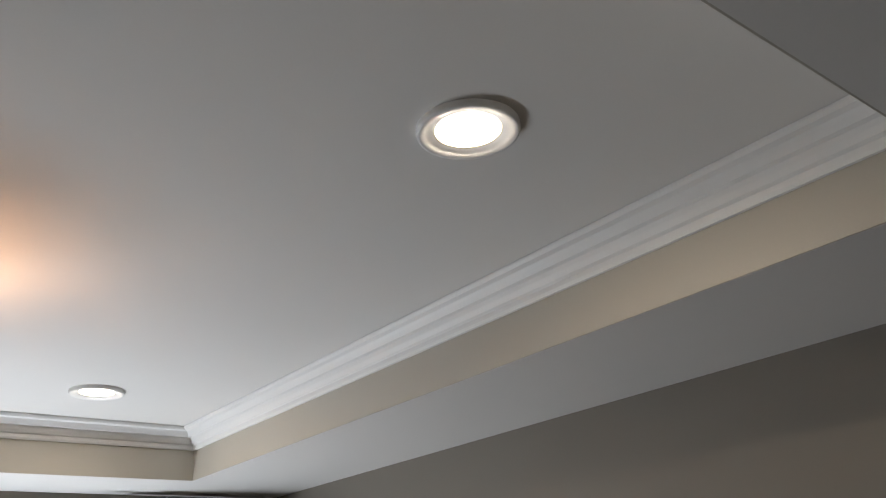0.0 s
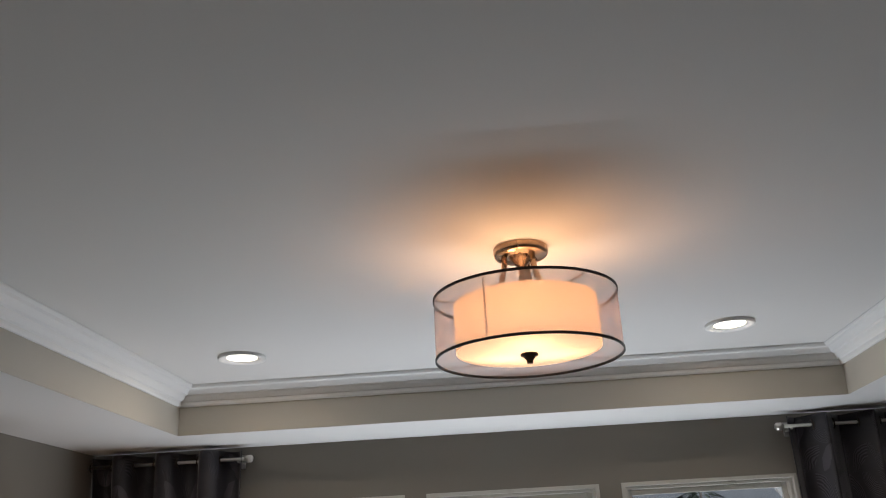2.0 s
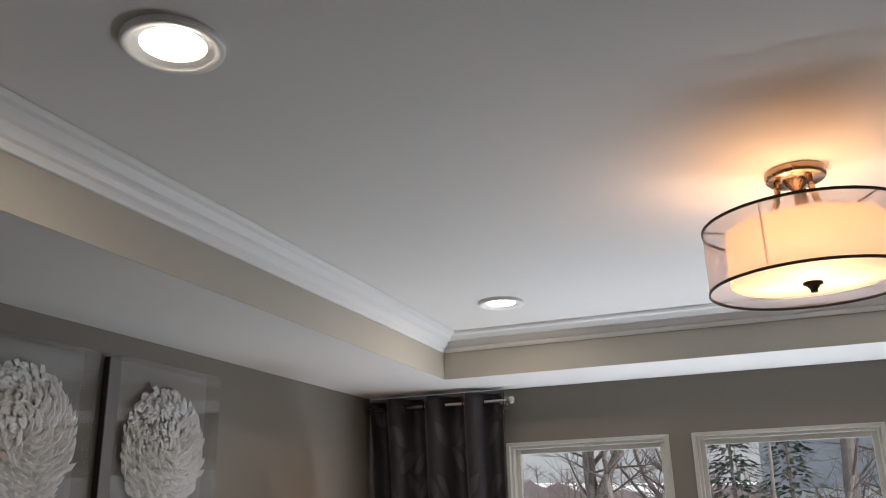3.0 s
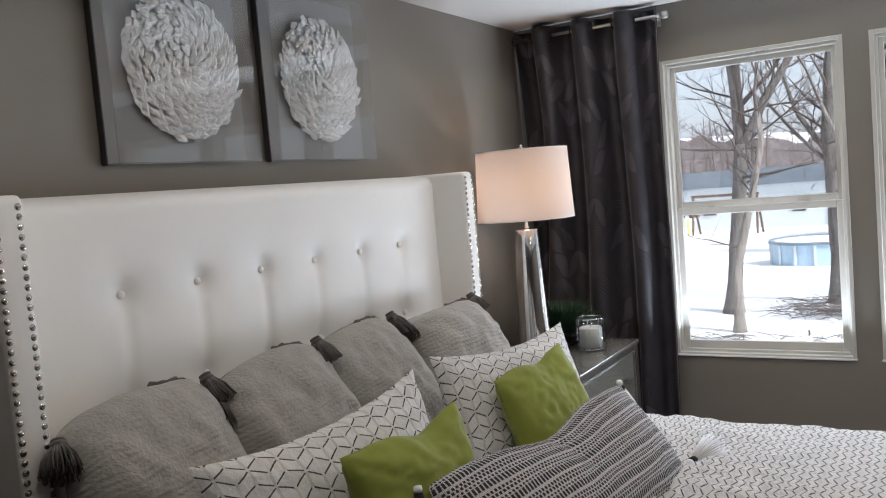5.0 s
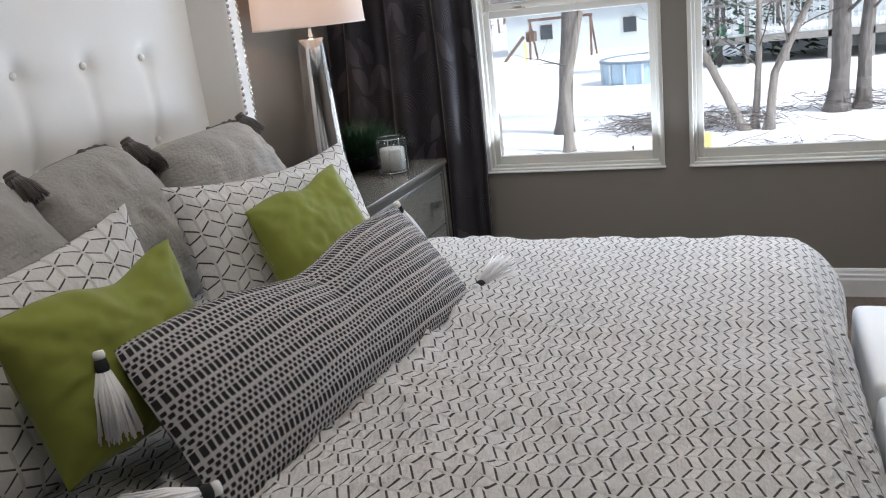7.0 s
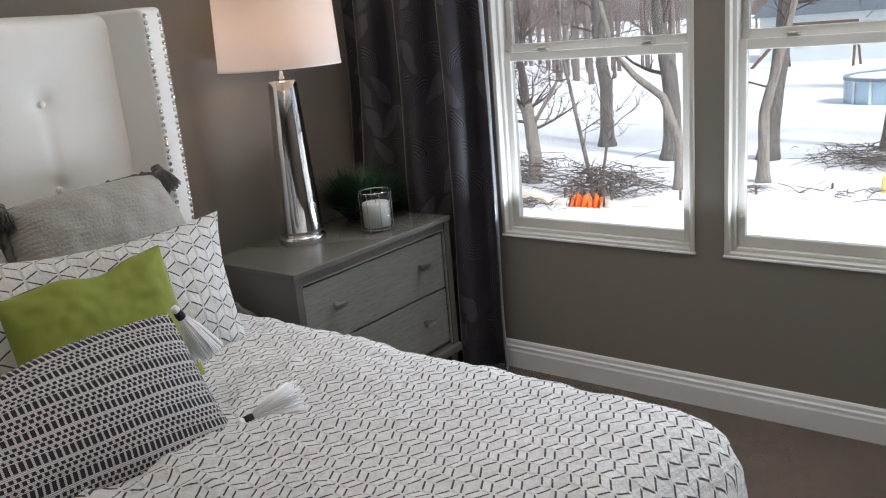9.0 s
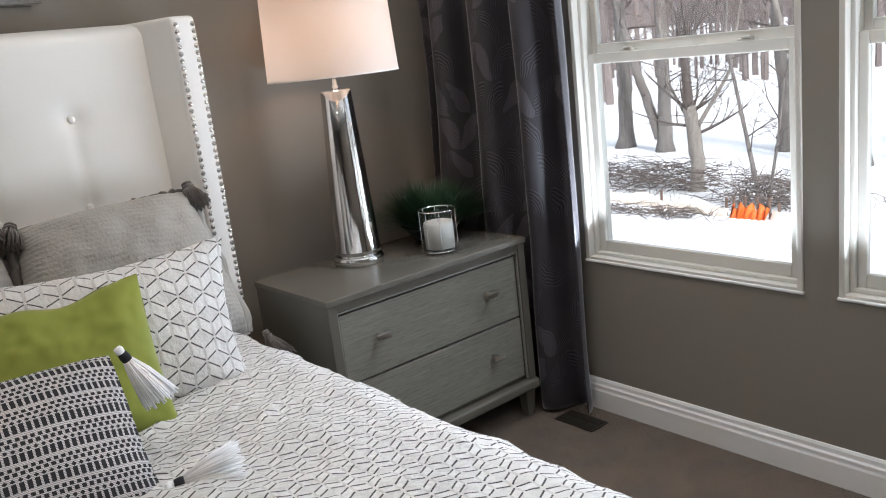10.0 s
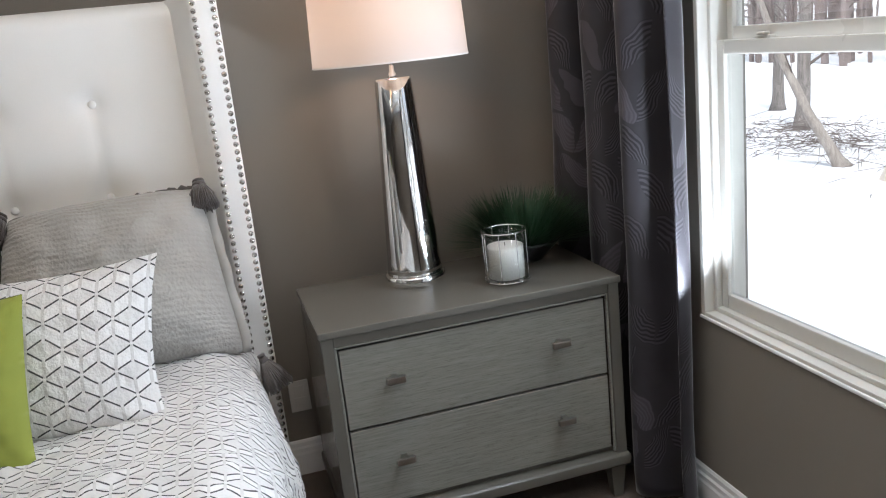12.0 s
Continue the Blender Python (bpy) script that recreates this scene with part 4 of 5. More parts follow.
for z0, z1 in zs:
    dr = part("drawer_front", nbox((NX1 - 0.034, NY0 + 0.0455, z0 + 0.002), (NX1 - 0.014, NY1 - 0.0455, z1 - 0.002), 0.002), M_WOOD, ns)
    for y in (-0.892, -0.389):
        zc = (z0 + z1) / 2 + 0.015
        bm = nbox((NX1 - 0.015, y - 0.009, zc - 0.007), (NX1 + 0.012, y + 0.009, zc + 0.007), 0.002)
        box(bm, (NX1 + 0.010, y - 0.028, zc - 0.010), (NX1 + 0.024, y + 0.028, zc + 0.010), 0.003)
        part("handle", bm, M_PEWTER, dr, "dark pewter bar handle")
for y in (NY0 + 0.03, NY1 - 0.03):
    for x in (NX0 + 0.04, NX1 - 0.03):
        bm = nbox((x - 0.026, y - 0.026, 0.0), (x + 0.026, y + 0.026, 0.122), 0.003)
        for v in bm.verts:
            if v.co.z < 0.06:
                v.co.x, v.co.y = x + (v.co.x - x) * 0.62, y + (v.co.y - y) * 0.62
        part("leg", bm, M_CARCASS, ns)

# ---- table lamp ----
tl = thing("table_lamp", (LAMP[0], LAMP[1], NZ), "mirrored mercury-glass table lamp with white drum shade, lit", "table lamp")
part("base", lathe(bmesh.new(), [(0.0, NZ), (0.090, NZ), (0.093, NZ + 0.004), (0.093, NZ + 0.026), (0.089, NZ + 0.031), (0.0, NZ + 0.031)], LAMP, 48), M_CHROME, tl, "polished chrome foot", True)
part("body", lathe(bmesh.new(), [(0.0, NZ + 0.031), (0.086, NZ + 0.032), (0.085, NZ + 0.05), (0.066, NZ + 0.42), (0.055, NZ + 0.625), (0.051, NZ + 0.632), (0.0, NZ + 0.633)], LAMP, 48), M_MERCURY, tl, "tapered mercury-glass column", True)
part("neck", lathe(bmesh.new(), [(0.012, NZ + 0.633), (0.012, NZ + 0.645), (0.008, NZ + 0.65), (0.008, NZ + 0.70), (0.014, NZ + 0.705), (0.014, NZ + 0.76)], LAMP, 20), M_CHROME, tl, smooth=True)
part("shade", lathe(bmesh.new(), [(0.232, 1.415), (0.218, 1.745)], LAMP, 72), M_SHADE, tl, "white linen drum shade", True)
for r, z in ((0.232, 1.415), (0.218, 1.741)):
    part("shade_rim", lathe(bmesh.new(), [(r - 0.003, z), (r + 0.001, z), (r + 0.001, z + 0.005), (r - 0.003, z + 0.005)], LAMP, 72, True), M_WHITELINEN, tl)
for k in range(3):
    a = k * 2.094 + 0.4
    part("spider_arm", tube(bmesh.new(), [(LAMP[0], LAMP[1], 1.735), (LAMP[0] + 0.218 * math.cos(a), LAMP[1] + 0.218 * math.sin(a), 1.742)], 0.0022, 6), M_CHROME, tl)
part("harp", tube(bmesh.new(), [(LAMP[0], LAMP[1] - 0.02 - 0.04 * math.sin(math.pi * k / 10), 1.49 + 0.025 * k) for k in range(11)], 0.002, 6), M_CHROME, tl)
part("finial", lathe(bmesh.new(), [(0.004, 1.735), (0.004, 1.752), (0.010, 1.757), (0.011, 1.765), (0.004, 1.772), (0.0, 1.773)], LAMP, 16), M_CHROME, tl, smooth=True)

# ---- candle in a wire and glass holder ----
CC = (0.512, -0.485)
cd = thing("candle_holder", (CC[0], CC[1], NZ), "glass candle holder wrapped in silver wire, unlit white candle", "candle holder")
z0, z1 = NZ + 0.012, NZ + 0.162
g = part("glass_cup", lathe(bmesh.new(), [(0.0, z0), (0.060, z0), (0.063, z0 + 0.004), (0.063, z1 - 0.01), (0.060, z1 - 0.01), (0.060, z0 + 0.006), (0.0, z0 + 0.005)], CC, 36), M_GLASS, cd, "clear glass cup", True)
g.visible_shadow = False
part("candle", lathe(bmesh.new(), [(0.0, z0 + 0.007), (0.055, z0 + 0.007), (0.056, z0 + 0.098), (0.053, z0 + 0.104), (0.0, z0 + 0.101)], CC, 28), M_WAX, cd, "white wax candle", True)
part("wick", tube(bmesh.new(), [(CC[0], CC[1], z0 + 0.100), (CC[0] + 0.002, CC[1], z0 + 0.112)], 0.0012, 5), M_BLACK, cd)
for zz in (z0, z1):
    ringpts = [(CC[0] + 0.067 * math.cos(a * math.pi / 18), CC[1] + 0.067 * math.sin(a * math.pi / 18), zz) for a in range(37)]
    part("wire_ring", tube(bmesh.new(), ringpts, 0.0022, 6, False), M_CHROME, cd, smooth=True)
for k in range(8):
    a = k * math.pi / 4 + 0.2
    x, y = CC[0] + 0.067 * math.cos(a), CC[1] + 0.067 * math.sin(a)
    part("wire_upright", tube(bmesh.new(), [(x, y, z0), (x, y, z1)], 0.0013, 6), M_CHROME, cd)
for k in range(3):
    a = k * 2.094 + 0.6
    bm = bmesh.new()
    bmesh.ops.create_uvsphere(bm, u_segments=10, v_segments=6, radius=0.007, matrix=Matrix.Translation((CC[0] + 0.05 * math.cos(a), CC[1] + 0.05 * math.sin(a), NZ + 0.007)))
    part("foot", bm, M_CHROME, cd, smooth=True)

# ---- grass plant in a dark bowl ----
PC = (0.295, -0.345)
pl = thing("potted_grass", (PC[0], PC[1], NZ), "low dark bowl with a spreading dark green artificial grass", "plant")
part("bowl", lathe(bmesh.new(), [(0.0, NZ), (0.06, NZ), (0.075, NZ + 0.012), (0.125, NZ + 0.062), (0.130, NZ + 0.070), (0.124, NZ + 0.070), (0.09, NZ + 0.045), (0.0, NZ + 0.04)], PC, 40), M_SOIL, pl, "dark metal bowl", True)
bm = bmesh.new()
rnd = random.Random(5)
for k in range(1900):
    a, e = rnd.uniform(0, 6.283), rnd.uniform(0.2, 1.35)
    r0 = 0.085 * math.sqrt(rnd.random())
    ln = rnd.uniform(0.16, 0.225) * (1.0 + 0.25 * math.cos(e))
    p0 = Vector((PC[0] + r0 * math.cos(a), PC[1] + r0 * math.sin(a), NZ + 0.05))
    d = Vector((math.cos(a) * math.cos(e) * 0.72, math.sin(a) * math.cos(e), math.sin(e) * 0.85))
    p1 = p0 + d * ln * 0.6
    p2 = p0 + d * ln + Vector((0, 0, -0.012 * math.cos(e)))
    wv = Vector((-math.sin(a), math.cos(a), 0)) * 0.0016
    v = [bm.verts.new(q) for q in (p0 - wv, p0 + wv, p1 + wv, p2, p1 - wv)]
    bm.faces.new(v)
part("grass_blades", bm, M_GRASS, pl, "dense fine green blades")
part("twig", tube(bmesh.new(), [(PC[0] + 0.1, PC[1] - 0.05, NZ + 0.06), (PC[0] + 0.15, PC[1] - 0.12, NZ + 0.075)], 0.003, 6), M_TWIG, pl)


# ---- curtains ----
def curtain(x0, x1, mirror, seed, label):
    e = thing("curtain", ((x0 + x1) / 2, -0.09, 0), label, "curtain", "curtains of the window wall")
    nx, nz, folds = 200, 60, 3.5
    bm = bmesh.new()
    uvl = bm.loops.layers.uv.new("UVMap")
    z0, z1 = 0.012, 2.415
    grid = []
    for j in range(nz + 1):
        k = j / nz
        z = z0 + (z1 - z0) * k
        row = []
        for i in range(nx + 1):
            s = i / nx
            sm = 1 - s if mirror else s
            ph = 2 * math.pi * folds * (sm + 0.035 * math.sin(5 * sm + seed) * (1 - k) + 0.02 * noise.noise(Vector((sm * 3, k * 2, seed))))
            amp = 0.066 + 0.022 * (1 - k) * noise.noise(Vector((sm * 4, k * 1.5, seed + 3)))
            gather = 1 - 0.05 * math.sin(math.pi * min(1, (1 - k) * 1.6)) if k < 1 else 1
            x = x0 + (x1 - x0) * s - 0.008 * math.sin(ph * 2) + 0.030 * (1 - k) * noise.noise(Vector((sm * 5, k * 3, seed + 8)))
            edge = x1 if not mirror else x0
            x = edge + (x - edge) * gather
            y = -0.098 + amp * math.sin(ph) + 0.006 * noise.noise(Vector((sm * 12, k * 7, seed)))
            row.append(bm.verts.new((x, min(y, -0.022), z + 0.008 * noise.noise(Vector((sm * 9, 0, seed))) * (1 - k))))
        grid.append(row)
    for j in range(nz):
        for i in range(nx):
            f = bm.faces.new((grid[j][i], grid[j][i + 1], grid[j + 1][i + 1], grid[j + 1][i]))
            for lp, (a, b) in zip(f.loops, ((i, j), (i + 1, j), (i + 1, j + 1), (i, j + 1))):
                lp[uvl].uv = (a / nx * 1.5, b / nz * 2.4)
    c = part("cloth", bm, M_CURTAIN, e, "dark plum-grey woven drape in deep folds", True)
    sol = c.modifiers.new("thickness", "SOLIDIFY")
    sol.thickness = 0.003
    for q in range(int(folds * 2)):
        sm = (q + 0.0) / (folds * 2)
        s = 1 - sm if mirror else sm
        cx = x0 + (x1 - x0) * s
        pts = [(cx + 0.004 * (-1) ** q, -0.098 + 0.024 * math.cos(a * math.pi / 10), 2.368 + 0.024 * math.sin(a * math.pi / 10)) for a in range(21)]
        part("grommet", tube(bmesh.new(), pts, 0.0035, 6, False), M_BRONZE, e, smooth=True)
    return e


def rod(x0, x1, tip):
    r = thing("curtain_rod", (x0, -0.098, 2.368), "brushed metal curtain rod with a knob end", "curtain rod", "curtain rods")
    part("rod", tube(bmesh.new(), [(x0, -0.098, 2.368), (x1, -0.098, 2.368)], 0.0085, 14), M_BRUSHED, r, smooth=True)
    d = 1 if tip > (x0 + x1) / 2 else -1
    bm = tube(bmesh.new(), [(tip, -0.098, 2.368), (tip + d * 0.01, -0.098, 2.368), (tip + d * 0.012, -0.098, 2.368), (tip + d * 0.035, -0.098, 2.368), (tip + d * 0.042, -0.098, 2.368)],
              [0.009, 0.012, 0.019, 0.019, 0.012], 16)
    part("finial", bm, M_BRUSHED, r, smooth=True)
    b = tip - d * 0.035
    bm = nbox((b - 0.006, -0.1, 2.352), (b + 0.006, -0.004, 2.362), 0.002)
    box(bm, (b - 0.012, -0.008, 2.33), (b + 0.012, -0.001, 2.40), 0.002)
    part("bracket", bm, M_BRUSHED, r)


curtain(0.03, 0.832, False, 1.3, "dark plum-grey grommet curtain hanging in the corner by the nightstand")
rod(0.015, 0.845, 0.845)
curtain(3.575, 4.34, True, 6.1, "dark plum-grey grommet curtain at the far end of the windows")
rod(3.555, 4.365, 3.555)


# ---- wall art ----
def art(y0, y1, z0, z1, seed):
    a = thing("shadow_box_art", (0, (y0 + y1) / 2, z0), "clear acrylic shadow box with a round white paper-petal relief", "wall art", "shadow boxes over the headboard")
    part("backing", nbox((0.006, y0 + 0.004, z0 + 0.004), (0.016, y1 - 0.004, z1 - 0.004)), M_BACKING, a, "grey backing board")
    dx = 0.085
    part("side_edge", nbox((0.006, y0, z0), (0.030, y0 + 0.004, z1)), M_DARKEDGE, a, "dark side edge")
    for lo, hi in (((dx - 0.004, y0, z0), (dx, y1, z1)), ((0.031, y0, z0), (dx - 0.005, y0 + 0.004, z1)), ((0.017, y1 - 0.004, z0), (dx - 0.005, y1, z1)),
                   ((0.017, y0 + 0.005, z1 - 0.004), (dx - 0.005, y1 - 0.005, z1)), ((0.017, y0 + 0.005, z0), (dx - 0.005, y1 - 0.005, z0 + 0.004))):
        g = part("acrylic_sheet", nbox(lo, hi), M_ACRYLIC, a, "clear acrylic")
        g.visible_shadow = False
    cy, cz = (y0 + y1) / 2 + 0.032, (z0 + z1) / 2 + 0.004
    R = 0.214
    bm = bmesh.new()
    rnd = random.Random(seed)
    for ring in range(15):
        r = 0.012 + R * (ring / 14) * 0.94
        cnt = max(6, int(2 * math.pi * r / 0.020))
        for k in range(cnt):
            t = 2 * math.pi * (k + rnd.random() * 0.7) / cnt
            rr = r + rnd.uniform(-0.008, 0.008)
            ln, wd, tw = rnd.uniform(0.036, 0.052), rnd.uniform(0.010, 0.016), rnd.uniform(-0.7, 0.7)
            c0 = Vector((0.026 + 0.030 * (1 - (r / R) ** 2), cy + rr * math.cos(t), cz + rr * math.sin(t)))
            rad = Vector((0, math.cos(t), math.sin(t)))
            tan = Vector((0, -math.sin(t), math.cos(t)))
            d = (tan * 1.0 + rad * (0.22 + 0.38 * tw) + Vector((rnd.uniform(0.10, 0.62), 0, 0))).normalized()
            sd = d.cross(Vector((1, 0, 0))).normalized() * wd
            hi = Vector((rnd.uniform(0.004, 0.010), 0, 0))
            p = [c0 - sd * 0.5, c0 + d * ln * 0.5 - sd, c0 + d * ln, c0 + d * ln * 0.5 + sd, c0 + sd * 0.5]
            mid = c0 + d * ln * 0.5 + hi
            for q in p + [mid]:
                q.x = min(q.x, dx - 0.010)
            vs = [bm.verts.new(q) for q in p]
            vm = bm.verts.new(mid)
            for i in range(5):
                bm.faces.new((vs[i], vs[(i + 1) % 5], vm))
    part("petal_disc", bm, M_PAPER, a, "round relief of layered white paper petals")
    part("disc_board", tube(bmesh.new(), [(0.017, cy, cz), (0.027, cy, cz)], R * 0.93, 48), M_PAPER, a)


art(-2.802, -2.237, 1.737, 2.338, 3)
art(-2.136, -1.571, 1.737, 2.345, 4)


# ---- benches at the foot of the bed, vent, outlet ----
def bench(y0, y1):
    b = thing("ottoman", (2.56, (y0 + y1) / 2, 0), "white upholstered ottoman at the foot of the bed", "ottoman", "ottomans at the bed foot")
    bm = nbox((2.312, y0, 0.34), (2.80, y1, 0.478), 0.03, 4)
    part("seat", bm, M_BOUCLE, b, "white cushioned seat", True)
    part("body", nbox((2.322, y0 + 0.01, 0.08), (2.79, y1 - 0.01, 0.345), 0.02, 3), M_BOUCLE, b, "", True)
    for x in (2.35, 2.72):
        for y in (y0 + 0.03, y1 - 0.07):
            part("foot", nbox((x, y, 0), (x + 0.04, y + 0.04, 0.085), 0.005), M_DARKWOOD, b)


bench(-1.865, -1.335)
bench(-2.445, -1.905)
fv = thing("floor_vent", (0.84, -0.14, 0), "brown metal floor register in the carpet", "floor vent")
part("frame", nbox((0.735, -0.193, 0.001), (0.925, -0.095, 0.006), 0.002), M_VENT, fv)
for k in range(12):
    for y0 in (-0.185, -0.141):
        part("slat", nbox((0.744 + k * 0.0148, y0, 0.006), (0.751 + k * 0.0148, y0 + 0.038, 0.010)), M_VENT, fv)
ol = thing("outlet", (0, -1.12, 0.30), "beige wall outlet behind the nightstand", "outlet")
part("plate", nbox((0.0, -1.155, 0.24), (0.006, -1.085, 0.355), 0.002), M_PLASTIC, ol)
for z in (0.265, 0.31):
    part("socket", nbox((0.006, -1.137, z), (0.008, -1.103, z + 0.028), 0.001), M_PLASTIC, ol)


# ---- outdoors ----
def ground_z(x, y):
    z = -0.92
    if y > 13:
        z -= 0.039 * min(y - 13, 34)
    if y > 60:
        z += 0.05 * (min(y, 400) - 60)
    if x < -16:
        z += 0.04 * min(-16 - x, 200)
    near = max(0.0, 1 - max(abs(x), abs(y)) / 70)
    return z + near * (0.10 * noise.noise(Vector((x * 0.22, y * 0.22, 0.5))) + 0.03 * noise.noise(Vector((x * 0.9, y * 0.9, 2.5))))


bm = bmesh.new()
steps = [-3000, -900, -300, -140] + [-70 + 1.25 * k for k in range(113)] + [140, 300, 900, 3000]
gv = [[bm.verts.new((x, y + 12, ground_z(x, y + 12))) for x in steps] for y in steps]
for j in range(len(steps) - 1):
    for i in range(len(steps) - 1):
        bm.faces.new((gv[j][i], gv[j][i + 1], gv[j + 1][i + 1], gv[j + 1][i]))
solo("ground", bm, M_SNOW, "snow-covered garden ground with scattered leaf litter", "ground", "structure", smooth=True)


def sprout(bm, p, d, ln, r, depth, rnd, sides=5):
    """One branch with its side branches."""
    n = 4 if depth > 1 else 3
    pts, rad = [Vector(p)], [r]
    q, dd = Vector(p), Vector(d).normalized()
    for k in range(n):
        dd = (dd + Vector((rnd.uniform(-1, 1), rnd.uniform(-1, 1), rnd.uniform(-0.6, 0.9))) * 0.22).normalized()
        q = q + dd * ln / n
        pts.append(q.copy())
        rad.append(r * (1 - 0.72 * (k + 1) / n))
    tube(bm, pts, rad, sides if depth > 1 else 3, False)
    if depth <= 0:
        return
    for k in range(rnd.choice((3, 4, 5)) if depth > 1 else 4):
        i = rnd.randint(1, n)
        nd = (dd * 0.7 + Vector((rnd.uniform(-1, 1), rnd.uniform(-1, 1), rnd.uniform(-0.25, 0.8)))).normalized()
        sprout(bm, pts[i], nd, ln * rnd.uniform(0.45, 0.7), max(0.004, rad[i] * 0.62), depth - 1, rnd, sides)


def limb_path(base, legs, r0, r1):
    pts = [Vector(base) + Vector(l) for l in legs]
    k = len(pts) - 1
    return pts, [r0 + (r1 - r0) * i / k for i in range(k + 1)]


def tree(x, y, r, stems, seed, label, material=None, twigs=3, twig_len=1.5, low=0.45):
    """A bare tree: bent trunk and limbs given by their bends, roots flared into the ground, and random twigs."""
    z = ground_z(x, y) - 0.06
    t = thing("tree", (x, y, z), label, "tree", "garden trees")
    r *= 0.68
    rnd = random.Random(seed)
    bm, tw = bmesh.new(), bmesh.new()
    for s, (legs, k0, k1) in enumerate(stems):
        pts, rad = limb_path((x, y, z), legs, r * k0, r * k1)
        fine, frad = [], []
        for a, b, ra, rb in zip(pts, pts[1:], rad, rad[1:]):
            for q in range(5):
                f = q / 5
                p = a.lerp(b, f) + Vector((noise.noise(a * 3 + Vector((q, s, 0))), noise.noise(a * 3 + Vector((0, q, s))), 0)) * r * 0.18
                fine.append(p), frad.append((ra + (rb - ra) * f) * (1 + 0.09 * noise.noise(p * 2.1)))
        fine.append(pts[-1]), frad.append(rad[-1])
        if legs[0][2] <= 0.01:
            frad[0], frad[1] = frad[0] * 1.55, frad[1] * 1.12
        tube(bm, fine, frad, 12)
        for i in range(len(fine)):
            h = fine[i].z - z
            if h > low * 4 and rnd.random() < 0.8 or h > 1.0 and rnd.random() < 0.25:
                d = Vector((rnd.uniform(-1, 1), rnd.uniform(-1, 1), rnd.uniform(0.0, 0.9)))
                sprout(tw, fine[i], d, twig_len * rnd.uniform(0.5, 1.1), max(0.01, frad[i] * 0.28), twigs - 1, rnd)
        sprout(tw, fine[-1], fine[-1] - fine[-3], twig_len * 1.6, frad[-1] * 0.9, twigs, rnd)
    tr = part("trunk", bm, material or M_BARK, t, "rough bare trunk and limbs", True)
    part("crown", tw, M_TWIG, t, "bare winter twigs", True)
    return t


UP = [(0, 0, 0), (0.05, 0, 1.2), (0.0, 0.05, 2.6), (0.1, 0.0, 5.0), (0.0, 0.1, 7.5)]
tree(-1.06, 10.1, 0.19, [([(0, 0, 0), (0.15, 0, 1.5), (0.28, 0, 2.9)], 1.0, 0.85), ([(0.28, 0, 2.85), (0.17, 0, 4.2), (0.3, 0.1, 6.8)], 0.75, 0.35),
                         ([(0.28, 0, 2.8), (0.7, -0.1, 3.6), (1.15, 0, 4.3), (1.7, 0.1, 6.4)], 0.7, 0.3)], 11, "bare forked tree with grey bark in the snow")
tree(-0.62, 8.42, 0.115, [([(0, 0, 0), (0.0, 0, 1.0), (0.1, 0, 1.4), (0.32, 0, 2.3), (0.45, 0, 2.9), (0.40, 0, 3.3)], 1.0, 0.45)], 12, "slender bent tree with a split pale top", M_BARKPALE, 2, 0.7)
tree(0.48, 11.1, 0.205, [([(0, 0, 0), (0.02, 0, 1.5), (-0.06, 0, 3.0), (0.05, 0, 4.4), (0.1, 0, 7)], 1.0, 0.5), ([(-0.06, 0, 2.6), (-0.5, 0, 3.3), (-0.9, 0.1, 4.5)], 0.4, 0.15),
                         ([(0, 0, 2.4), (-0.4, 0, 2.8), (-1.0, -0.1, 3.6), (-1.3, 0, 4.6)], 0.3, 0.1)], 13, "straight bare tree with dark grey bark in the snow")
tree(2.0, 9.62, 0.115, [([(-0.12, 0, 0), (-0.4, 0, 0.6), (-0.85, 0, 1.5), (-0.95, 0.1, 2.0), (-1.5, 0, 3.4)], 1.0, 0.35), ([(0.0, 0.1, 0), (0.06, 0.1, 1.0), (0.06, 0.1, 2.4), (0.1, 0.2, 4.0)], 0.75, 0.3),
                        ([(0.2, 0, 0), (0.28, 0, 0.9), (0.75, 0, 1.9), (1.2, 0, 3.2)], 1.0, 0.35)], 14, "multi-stemmed bare tree with pale bark", M_BARKPALE, 3, 1.5, 0.3)
tree(3.25, 11.0, 0.235, [(UP, 1.0, 0.5), ([(0.38, 0.1, 0), (0.40, 0.1, 1.2), (0.55, 0.1, 3.0), (0.7, 0.1, 6.0)], 0.72, 0.4)], 15, "broad twin-trunked bare tree in the snow")
tree(-4.25, 11.05, 0.19, [([(0, 0, 0), (0.02, 0, 1.1), (-0.12, 0, 2.1), (-0.05, 0, 4.0), (0, 0, 7)], 1.0, 0.5)], 16, "tall bare tree with a knobbly grey trunk")
tree(-1.52, 7.7, 0.105, [([(0, 0, 0), (0.02, 0, 0.7), (-0.2, 0, 1.3), (-0.55, 0, 1.55), (-0.9, 0, 1.9), (-1.2, 0, 3.0)], 1.0, 0.4)], 17, "slender crooked tree with pale bark", M_BARKPALE, 3, 0.9)
tree(-6.35, 10.6, 0.2, [(UP, 1.0, 0.5), ([(-0.1, 0, 0.3), (-0.45, 0, 1.3), (-0.9, 0, 2.6), (-1.1, 0, 5)], 0.75, 0.35)], 18, "bare tree with a second leaning trunk")
tree(-2.55, 10.0, 0.22, [([(0, 0, 0), (0.0, 0, 1.2), (-0.2, 0, 2.3), (-0.25, 0, 4.0), (-0.1, 0, 7)], 1.0, 0.5)], 26, "thick dark-barked bare tree in the snow")
tree(-7.47, 10.9, 0.22, [(UP, 1.0, 0.5)], 19, "tall straight bare tree with grey bark")
tree(-10.1, 11.9, 0.13, [(UP, 1.0, 0.4)], 20, "thin straight bare tree with grey bark")
